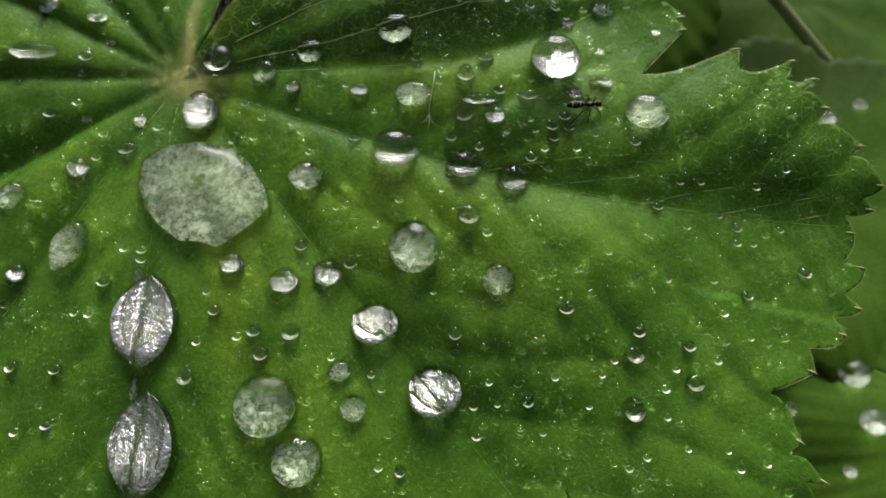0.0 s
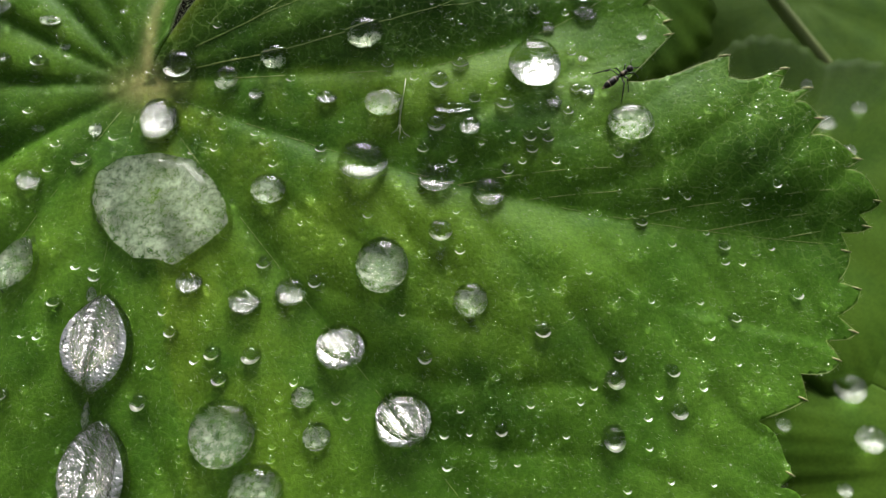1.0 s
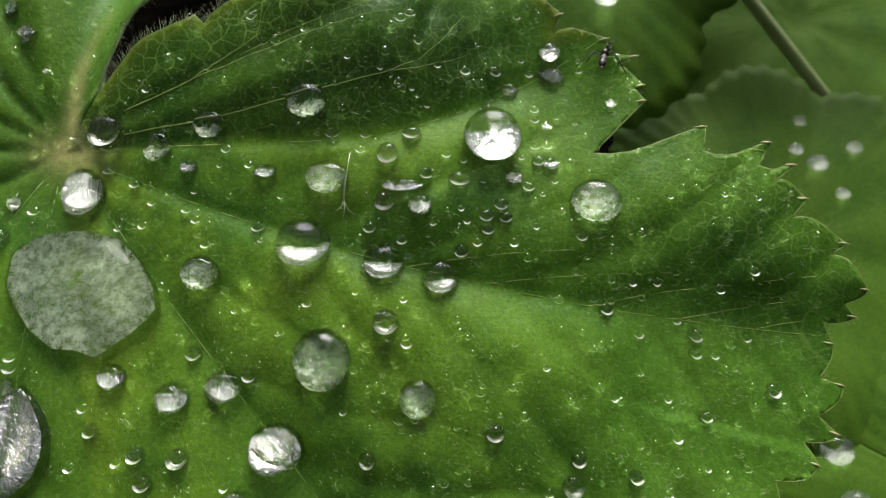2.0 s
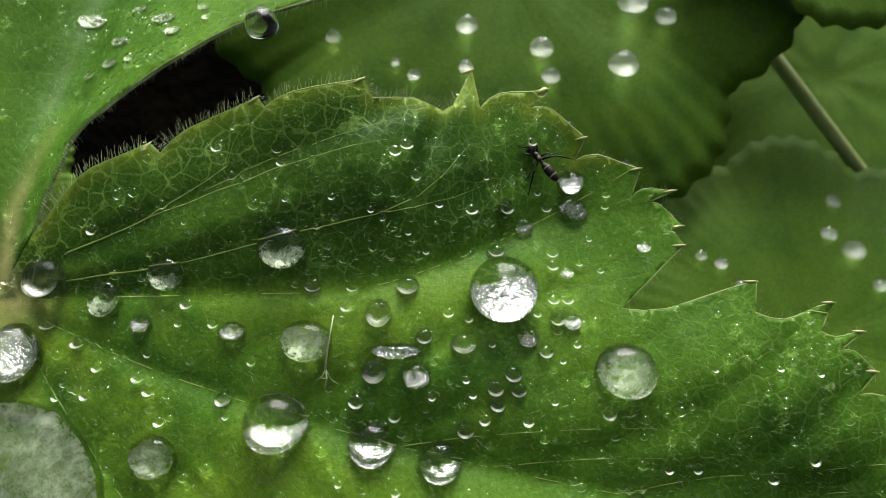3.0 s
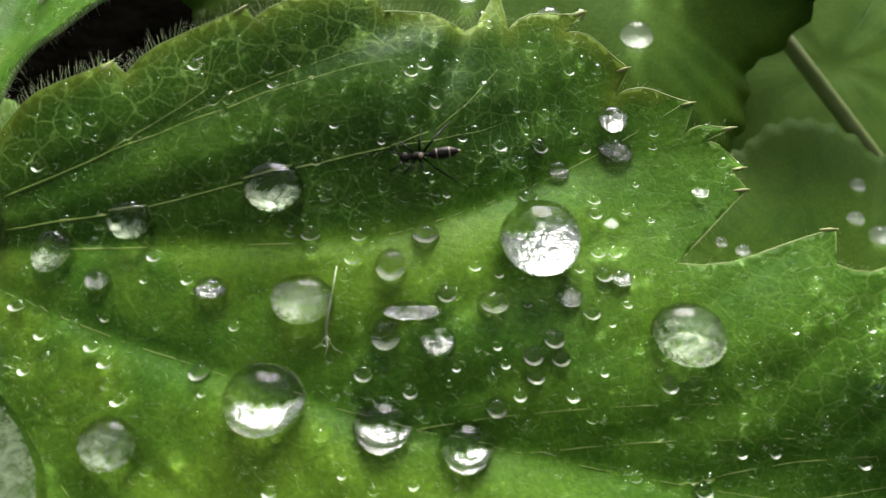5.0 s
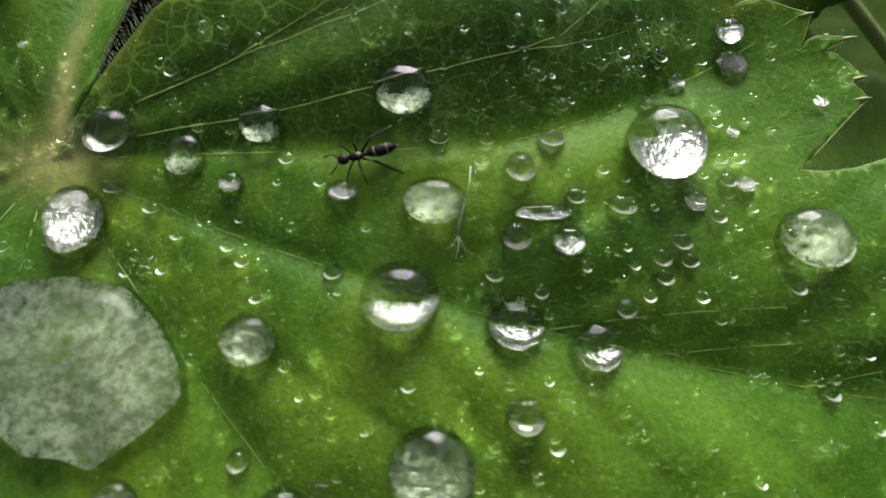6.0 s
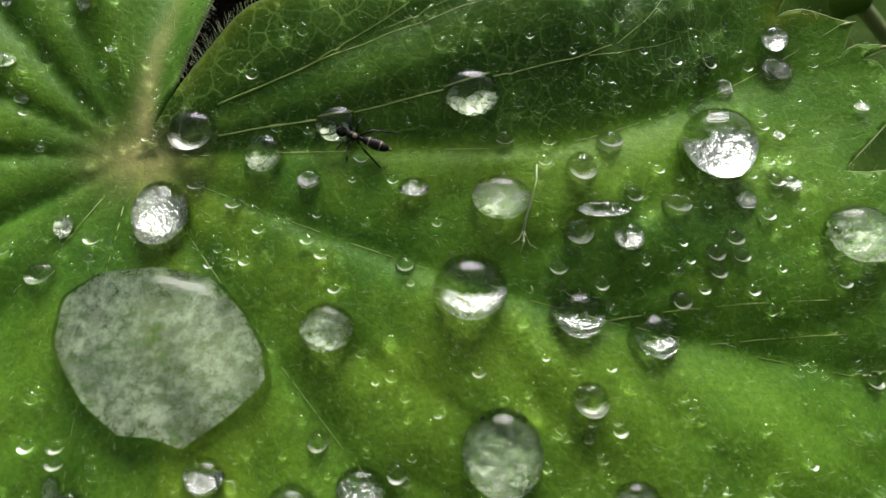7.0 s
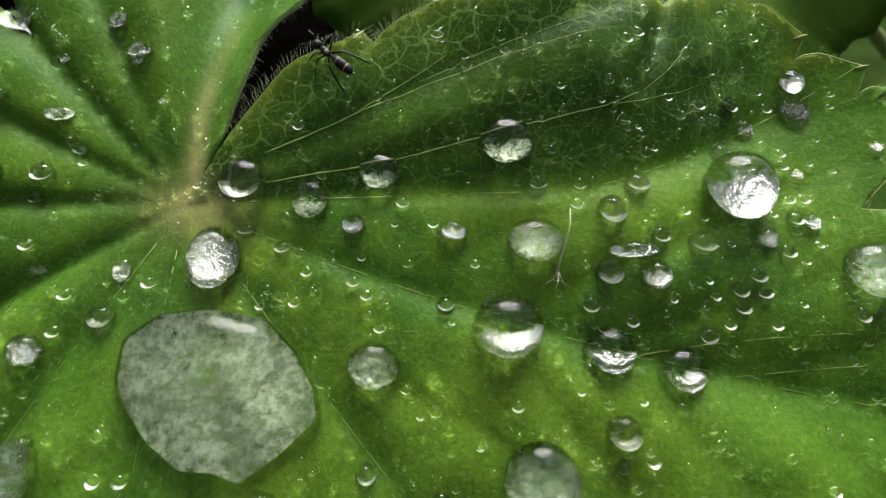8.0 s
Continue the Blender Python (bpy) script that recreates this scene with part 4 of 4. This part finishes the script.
# ---- hairs ----
def hair_mesh(name, roots, label):
    """Thin tapering hairs: root, direction, length, width (world)."""
    verts, faces = [], []
    for p, d, length, wide in roots:
        a = d.orthogonal().normalized()
        b = d.cross(a)
        base = len(verts)
        bend = (a * random.uniform(-1, 1) + b * random.uniform(-1, 1)) * length * 0.12
        for q, w in ((p, wide), (p + d * length * 0.55 + bend * 0.4, wide * 0.75)):
            for k in range(3):
                g = 2 * math.pi * k / 3
                verts.append(q + (a * math.cos(g) + b * math.sin(g)) * w)
        verts.append(p + d * length + bend)
        for k in range(3):
            k2 = (k + 1) % 3
            faces += [(base + k, base + k2, base + 3 + k2, base + 3 + k), (base + 3 + k, base + 3 + k2, base + 6)]
    return tagged(mesh_of(name, verts, faces, HAIR, main_leaf), label, kind="stuff")


def edge_hairs():
    random.seed(8)
    roots, edge = [], densify(OUTLINE, 0.0035)
    turn = HEAD.to_3x3()
    for p, q in zip(edge, edge[1:]):
        if not (-0.45 < p.x < 0.75 and -0.4 < p.y < 0.68):
            continue
        d = (q - p).normalized()
        out = Vector((-d.y, d.x))
        if inside(p.x + out.x * 0.006, p.y + out.y * 0.006):
            out = -out
        thick = p.y > 0.36 and p.x < 0.12
        for _ in range(3 if thick else 1):
            if random.random() < (0.95 if thick else 0.55):
                w = Vector((out.x + 0.45 * d.x + random.uniform(-0.35, 0.35), random.uniform(-0.7, 0.25), out.y + 0.45 * d.y + random.uniform(-0.35, 0.35))).normalized()
                roots.append((on_leaf(p.x, p.y), turn @ w, S * random.uniform(0.005, 0.018) * (1.0 if thick else 0.6), S * 0.00009))
    hair_mesh("edge_hairs", roots, "white hairs fringing the leaf's edge")


def face_hairs():
    rng = random.Random(21)
    random.seed(22)
    roots, turn = [], HEAD.to_3x3()
    while len(roots) < 6000:
        x, z = rng.uniform(-0.72, 0.72), rng.uniform(-0.42, 0.66)
        if not inside(x, z):
            continue
        a = math.atan2(z - CZ, x - CX) + rng.gauss(0, 0.5)
        n = leaf_normal(x, z)
        w = Vector((math.cos(a), 0, math.sin(a)))
        w = (w - n * w.dot(n) + n * rng.uniform(0.05, 0.5)).normalized()
        roots.append((on_leaf(x, z), turn @ w, S * rng.uniform(0.004, 0.009), S * 0.00010))
    hair_mesh("face_hairs", roots, "fine short hairs lying on the leaf")


edge_hairs()
face_hairs()

# straw tips of the teeth
for a, r in TEETH_A + LOBE_TIP[5:6] + TEETH_A2 + TEETH_B1 + TEETH_B2 + TEETH_C1[:3]:
    x, z = polar(a, r)
    d = Vector((x - CX, z - CZ)).normalized()
    pts = [on_leaf(x - d.x * 0.013, z - d.y * 0.013, -0.0008), on_leaf(x - d.x * 0.005, z - d.y * 0.005, 0.0), on_leaf(x + d.x * 0.0025, z + d.y * 0.0025, 0.0)]
    v, f = tube(pts, [S * 0.0012, S * 0.0018, S * 0.0005], 7)
    mesh_of("tooth_tip", v, f, TIP, main_leaf, "dry straw-coloured tooth tip")

# a forked white plant hair standing by a drop
fork = tagged(new("plant_hair"), "forked white plant hair lying across a water drop", "plant hair")
for line in ([(-0.013, 0.262, 0.022), (-0.0135, 0.248, 0.026), (-0.016, 0.232, 0.020), (-0.020, 0.217, 0.010), (-0.022, 0.205, 0.004)],
             [(-0.022, 0.205, 0.004), (-0.026, 0.197, 0.003), (-0.034, 0.192, 0.002)], [(-0.022, 0.205, 0.004), (-0.021, 0.194, 0.003), (-0.024, 0.184, 0.002)],
             [(-0.022, 0.205, 0.004), (-0.015, 0.193, 0.003), (-0.007, 0.188, 0.002)]):
    pts = [on_leaf(x, z, h) for x, z, h in line]
    v, f = tube(pts, [S * (0.0006 + 0.0007 * i / (len(pts) - 1) if len(pts) > 3 else 0.0009 - 0.0003 * i) for i in range(len(pts))], 6)
    mesh_of("strand", v, f, HAIR, fork)

# ---- leaves and soil behind ----
ground_bm = bmesh.new()
bmesh.ops.create_grid(ground_bm, x_segments=90, y_segments=90, size=1.0)
for v in ground_bm.verts:
    k = max(abs(v.co.x), abs(v.co.y))
    v.co.z = 0.010 * noise.fractal(v.co * 22, 1.0, 2.0, 5) * (1 - k) if k < 1 else 0
    stretch = 1.0 if k < 0.5 else 1 + (k - 0.5) ** 2 * 400
    v.co.x *= stretch
    v.co.y *= stretch
tagged(part("ground", ground_bm, SOIL), "crumbly garden soil, coloured near black for the shade under the plants", "soil", kind="structure")


# an unseen lumpy dark screen, added behind the camera to block light from there
screen_bm = bmesh.new()
bmesh.ops.create_grid(screen_bm, x_segments=80, y_segments=26, size=1.0)
for v in screen_bm.verts:
    u, h = v.co.x, (v.co.y + 1) / 2
    bend = u * 1.9
    lump = 0.10 * noise.fractal(Vector((u * 9, h * 4, 1.7)), 1.0, 2.0, 4)
    v.co = Vector((math.sin(bend) * (0.75 + lump), -math.cos(bend) * (0.75 + lump) + 0.1, -0.02 + h * (0.50 + 0.5 * lump)))
tagged(part("backdrop", screen_bm, DARK_SCREEN), "unseen dark screen added behind the camera", "hedge", kind="structure")


def far_leaf(centre, facing, spin, size, label, drops, lobes=9, gap=0.0, cup=0.25):
    """A whole lobed leaf behind the main one: hub, pleats, blunt teeth, its stalk and its drops (x, z, radius). centre in plan units."""
    rng = random.Random(9)
    top = tagged(new("leaf"), label, "leaf")
    c = HEAD @ (Vector(centre) * S)
    n = (HEAD.to_3x3() @ Vector(facing)).normalized()
    a = n.orthogonal().normalized()
    a = (Matrix.Rotation(radians(spin), 3, n) @ a)
    b = n.cross(a)
    size *= S
    span = 360 - gap

    def reach(t):
        u = (t / span * lobes) % 1
        lobe = 0.87 + 0.13 * math.sin(math.pi * u) ** 0.7
        wobble = 0.03 * noise.noise(Vector((t * 0.05, spin, 2.0)))
        tooth = (0.028 + 0.02 * noise.noise(Vector((t * 0.11, spin, 7.0)))) * abs(2 * ((u * 6.5) % 1) - 1)
        return size * (lobe + wobble + tooth)

    def spot(t, q):
        u = (t / span * lobes) % 1
        r = reach(t) * q
        w = radians(t + gap / 2)
        fold = math.cos(2 * math.pi * u)
        h = r * 0.012 * fold * (1 - 0.4 * q) * -1 + size * cup * (q ** 2) * (0.7 - 0.9 * q) + size * 0.05 * q * noise.noise(Vector((math.cos(w) * 2 * q, math.sin(w) * 2 * q, spin)))
        return c + (a * math.cos(w) + b * math.sin(w)) * r + n * h

    steps, rings = lobes * 36, 14
    verts = [c + n * (-0.02 * size)]
    for i in range(1, rings + 1):
        for k in range(steps + 1):
            verts.append(spot(span * k / steps, i / rings))
    faces = [(0, 1 + k, 2 + k) for k in range(steps)]
    for i in range(rings - 1):
        for k in range(steps):
            p, q = 1 + i * (steps + 1), 1 + (i + 1) * (steps + 1)
            faces.append((p + k, q + k, q + k + 1, p + k + 1))
    ob = mesh_of("blade", verts, faces, LEAF_FAR, top)
    thick = ob.modifiers.new("thickness", "SOLIDIFY")
    thick.thickness, thick.offset = 0.006 * S, -1
    for k in range(lobes):
        t = span * (k + 0.5) / lobes
        pts = [spot(t, q / 10) + n * 0.0001 for q in range(1, 10)]
        v, f = tube([p - n * (0.0045 * S) for p in pts], [S * (0.0030 - 0.00025 * q) for q in range(1, 10)], 6)
        mesh_of("vein", v, f, LEAF_FAR, top)
    foot = c - n * ((c.z + 0.004) / max(n.z, 0.2))
    pts = [c.lerp(foot, 0.04 + 0.96 * i / 8) + Vector((rng.uniform(-0.0004, 0.0004), 0.003 * math.sin(i / 8 * 3.14), 0)) for i in range(9)]
    v, f = tube(pts, [S * 0.028] * 9, 10)
    mesh_of("stalk", v, f, STALK, top)
    rise = HEAD.to_3x3() @ Vector((0, 0, 1))
    for dx, dz, wide in drops:
        w = HEAD @ (Vector((dx, centre[1], dz)) * S) - c
        t = (math.degrees(math.atan2(w.dot(b), w.dot(a))) - gap / 2) % 360
        o, r = spot(t, min(0.97, math.hypot(w.dot(a), w.dot(b)) / reach(t))), S * wide
        bead_on = tagged(new("water_drop"), "round water drop on a leaf behind", "water drop", "drops on the leaves behind")
        # the inner bowl, tipped up below, paints the drop's white glint of sky
        for piece, mat, k, up in (("water", WATER, 1.0, 0.5), ("glint_film", GLINT_FAR, 0.93, 0.46)):
            bm = bmesh.new()
            bmesh.ops.create_uvsphere(bm, u_segments=16, v_segments=10, radius=1)
            if piece == "glint_film":
                bmesh.ops.delete(bm, geom=[v for v in bm.verts if v.co.z > 0.25], context="VERTS")
                bmesh.ops.reverse_faces(bm, faces=bm.faces)
            for v in bm.verts:
                flat = a * v.co.x + b * v.co.y
                tip = 0.5 * max(0.0, -flat.dot(rise)) if piece == "glint_film" else 0.0
                v.co = o + flat * (r * k) + n * (r * ((0.75 if piece == "water" else 0.3) * k * v.co.z + up + tip))
            part(piece, bm, mat, bead_on).visible_shadow = False
    return top


far_leaf((0.21, 1.74, 0.97), (-0.05, -1, 0.12), 40, 0.66, "green lobed leaf with rain drops behind the main leaf", [(0.48, 0.70, 0.032), (0.31, 0.74, 0.026), (0.15, 0.79, 0.025), (0.15, 0.70, 0.016), (0.36, 0.56, 0.026), (0.33, 0.68, 0.021), (0.50, 0.84, 0.035), (0.57, 0.81, 0.023), (0.04, 0.68, 0.015), (-0.14, 0.77, 0.018), (0.49, 0.49, 0.014), (0.00, 0.71, 0.012)])
far_leaf((0.87, 1.64, 0.14), (-0.10, -1, 0.32), 220, 0.47, "smooth green lobed leaf with drops below the main leaf", [(0.97, 0.34, 0.022), (0.70, 0.31, 0.015), (0.74, 0.26, 0.015), (0.66, 0.33, 0.013), (0.98, 0.34, 0.021), (0.93, 0.38, 0.017), (1.02, 0.26, 0.017), (1.06, 0.38, 0.019), (0.95, 0.46, 0.016)])
far_leaf((0.98, 1.70, 1.24), (-0.10, -1, 0.30), 75, 0.48, "green leaf with rain drops behind the others", [(0.74, 0.86, 0.027), (0.62, 0.84, 0.016), (0.90, 0.84, 0.018)])
far_leaf((1.24, 1.40, -0.41), (-0.30, -1, 0.25), 100, 0.52, "green leaf with large drops beside the main leaf", [(0.91, -0.26, 0.034), (0.94, -0.37, 0.031), (0.77, -0.34, 0.016), (0.89, -0.48, 0.016), (0.93, -0.14, 0.017)])
far_leaf((1.12, 2.05, 0.78), (0.10, -1, 0.30), 10, 0.64, "shaded green leaf deep under the others", [])
far_leaf((-0.97, 1.75, 0.44), (0.30, -1, 0.20), 130, 0.24, "small green leaf in the shade below", [])

# stalk of the main leaf, and a slanting stalk behind
foot = Vector((HEAD @ (Vector((CX, 1.095, CZ)) * S)))
pts = [foot.lerp(Vector((foot.x + 0.006, foot.y + 0.012, -0.004)), i / 8) for i in range(9)]
v, f = tube(pts, [S * 0.032] * 9, 10)
mesh_of("stalk", v, f, STALK, main_leaf)
a, b = HEAD @ (Vector((0.85, 1.92, 0.88)) * S), HEAD @ (Vector((1.07, 1.92, 0.61)) * S)
a -= (b - a) * 0.3
pts = [a + (b - a) * (i / 8) * (a.z + 0.004) / (a.z - b.z) for i in range(9)]
v, f = tube(pts, [S * 0.017] * 9, 10)
tagged(mesh_of("plant_stalk", v, f, STALK), "pale green leaf stalk slanting behind the leaves", "stalk")

# the drop hanging under the edge of the raised lobe
x, z = -0.121, 0.612
o = on_leaf(x, z)
bm = bmesh.new()
bmesh.ops.create_uvsphere(bm, u_segments=28, v_segments=18, radius=1)
up = HEAD.to_3x3() @ Vector((0, 0, 1))
sideways, ahead = HEAD.to_3x3() @ Vector((1, 0, 0)), HEAD.to_3x3() @ Vector((0, 1, 0))
for v in bm.verts:
    q = v.co.copy()
    squeeze = 1.0 if q.z < 0 else 1 - 0.25 * q.z
    v.co = o + (sideways * q.x * 0.021 * squeeze + ahead * q.y * 0.020 * squeeze + up * (q.z * 0.021 - 0.004)) * S
hang = tagged(part("water_drop", bm, WATER), "clear yellow-green drop hanging from the leaf's edge", "water drop")


# ---- the ant ----
def ball(name, centre, radii, material, parent, label="", ridges=0.0, seg=20):
    bm = bmesh.new()
    bmesh.ops.create_uvsphere(bm, u_segments=seg, v_segments=14, radius=1)
    for v in bm.verts:
        q = v.co
        lump = 1 + 0.04 * noise.noise(q * 2.5 + Vector(centre) * 40) + ridges * math.cos(q.x * 9)
        v.co = Vector((centre[0] + q.x * radii[0], centre[1] + q.y * radii[1] * lump, centre[2] + q.z * radii[2] * lump)) * S
    return part(name, bm, material, parent, label)


ant = tagged(new("ant"), "small black ant with pale bands walking over the leaf", "ant")
ball("head", (0.0235, 0, 0.0125), (0.0055, 0.0050, 0.0042), ANT_BLACK, ant)
ball("eye", (0.0250, 0.0040, 0.0138), (0.0014, 0.0012, 0.0014), ANT_BLACK, ant)
ball("eye", (0.0250, -0.0040, 0.0138), (0.0014, 0.0012, 0.0014), ANT_BLACK, ant)
ball("neck", (0.0185, 0, 0.0120), (0.0030, 0.0018, 0.0018), ANT_BLACK, ant)
ball("thorax", (0.0115, 0, 0.0125), (0.0075, 0.0040, 0.0042), ANT_BLACK, ant)
ball("thorax_patch", (0.0095, 0, 0.0150), (0.0030, 0.0026, 0.0022), ANT_PALE, ant, "pale mark on the back")
ball("petiole", (0.0030, 0, 0.0120), (0.0026, 0.0020, 0.0026), ANT_BLACK, ant)
gaster = ball("gaster", (-0.0120, 0, 0.0125), (0.0145, 0.0056, 0.0054), ANT_BLACK, ant, ridges=0.03, seg=28)
for x, rad in ((-0.0055, 0.0051), (-0.0175, 0.0051)):
    verts, faces = [], []
    for i, dx in enumerate((-0.0007, 0.0007)):
        for k in range(24):
            w = 2 * math.pi * k / 24
            verts.append(Vector((x + dx, math.cos(w) * rad * 1.06, 0.0125 + math.sin(w) * rad)) * S)
    faces = [(k, (k + 1) % 24, 24 + (k + 1) % 24, 24 + k) for k in range(24)]
    mesh_of("band", verts, faces, ANT_PALE, gaster, "pale ring round the gaster")
ball("gaster_tip", (-0.0265, 0, 0.0118), (0.0022, 0.0018, 0.0018), ANT_PALE, ant, "pale tip")


def limb(name, joints, radii, origin):
    """A jointed leg or feeler whose own origin is its hip."""
    hip = Vector(origin) * S
    v, f = tube([Vector(p) * S - hip for p in joints], [S * r for r in radii], 6)
    ob = mesh_of(name, v, f, ANT_BLACK, ant)
    ob.location = hip
    return ob


LEGS = []
for sy in (1, -1):
    LEGS.append((limb("foreleg", [(0.0150, 0.003 * sy, 0.010), (0.020, 0.009 * sy, 0.015), (0.026, 0.014 * sy, 0.006), (0.0285, 0.016 * sy, 0.0)], [0.0011, 0.0010, 0.0007, 0.0005], (0.0150, 0.003 * sy, 0.010)), sy, 0.0 if sy > 0 else 0.5))
    LEGS.append((limb("midleg", [(0.0100, 0.003 * sy, 0.010), (0.009, 0.012 * sy, 0.016), (0.006, 0.021 * sy, 0.006), (0.0045, 0.025 * sy, 0.0)], [0.0012, 0.0010, 0.0007, 0.0005], (0.0100, 0.003 * sy, 0.010)), sy, 0.5 if sy > 0 else 0.0))
    LEGS.append((limb("hindleg", [(0.0060, 0.003 * sy, 0.010), (-0.004, 0.014 * sy, 0.018), (-0.016, 0.023 * sy, 0.006), (-0.0235, 0.028 * sy, 0.0)], [0.0013, 0.0011, 0.0008, 0.0005], (0.0060, 0.003 * sy, 0.010)), sy, 0.0 if sy > 0 else 0.5))
FEELERS = [(limb("antenna", [(0.0275, 0.0022 * sy, 0.014), (0.0320, 0.0062 * sy, 0.0165), (0.0400, 0.0080 * sy, 0.0115)], [0.0007, 0.0006, 0.0006], (0.0275, 0.0022 * sy, 0.014)), sy) for sy in (1, -1)]

# seconds, place across the leaf, heading in degrees, dip of the head
ANT_WAY = [
    (0, 0.2132, 0.2162, 5, 0), (0.2, 0.2335, 0.2117, 5, 0), (0.4, 0.2458, 0.2008, 16, 0), (0.6, 0.2505, 0.2514, 44, 0), (0.8, 0.2773, 0.2557, 40, 0),
    (1, 0.2979, 0.2728, 39, 0), (1.2, 0.3138, 0.2928, 49, 0), (1.4, 0.3115, 0.3091, 78, 15), (1.6, 0.3122, 0.3391, 75, 20), (1.8, 0.3321, 0.3899, 73, 25),
    (2.0, 0.3304, 0.4032, 80, 40), (2.2, 0.3312, 0.4203, 84, 50), (2.7, 0.266, 0.437, 115, 25), (3.3, 0.1872, 0.4444, 139, 10), (3.5, 0.1675, 0.4481, 144, 5),
    (3.7, 0.1621, 0.4574, 151, 5), (3.9, 0.1591, 0.457, 144, 5), (4.1, 0.151, 0.4558, 140, 10), (4.2, 0.1456, 0.458, 156, 10), (4.8, 0.089, 0.398, 185, 5),
]
ANT_BACK = [
    (5.3, 0.0322, 0.3387, 197, 5), (5.5, -0.0003, 0.3161, 203, 5), (5.8, -0.0621, 0.2902, 188, 0), (6.0, -0.1039, 0.2762, 196, 0), (6.2, -0.1088, 0.2741, 177, 0),
    (6.5, -0.1196, 0.2777, 153, 0), (6.7, -0.1347, 0.2842, 157, 0), (7.0, -0.177, 0.2888, 160, 0), (7.2, -0.1684, 0.2901, 141, 0), (7.5, -0.197, 0.3437, 133, 0),
    (7.7, -0.2147, 0.3866, 129, 0), (7.9, -0.2325, 0.409, 137, 5), (8.0, -0.2499, 0.4184, 141, 8),
]


def motions():
    rows = []
    for t, x, z, heading, dip in ANT_WAY + ANT_BACK:
        n = leaf_normal(x, z, 0.02)
        d = Vector((math.cos(radians(heading)), 0, math.sin(radians(heading))))
        d = (d - n * d.dot(n)).normalized()
        d = (Matrix.Rotation(radians(dip), 3, n.cross(d)) @ d).normalized()
        side = n.cross(d).normalized()
        up = d.cross(side)
        m = Matrix((d, side, up)).transposed().to_4x4()
        m.translation = Vector((x, ahead_of(x, z), z)) * S + n * (0.001 * S)
        rows.append((t, HEAD @ m))
    walk(ant, rows)
    for leg, sy, phase in LEGS:
        hip = leg.location.copy()
        steps = []
        for i in range(81):
            w = 2 * math.pi * (i * 0.1 * 2.9 + phase)
            steps.append((i * 0.1, pose(hip.x, hip.y, hip.z, 6 * max(0, math.cos(w)) * sy, 0, 15 * math.sin(w))))
        walk(leg, steps)
    for feeler, sy in FEELERS:
        hip = feeler.location.copy()
        walk(feeler, [(i * 0.2, pose(hip.x, hip.y, hip.z, 0, 8 * math.sin(i * 1.9 + sy), 14 * math.sin(i * 1.3 + sy))) for i in range(41)])


motions()
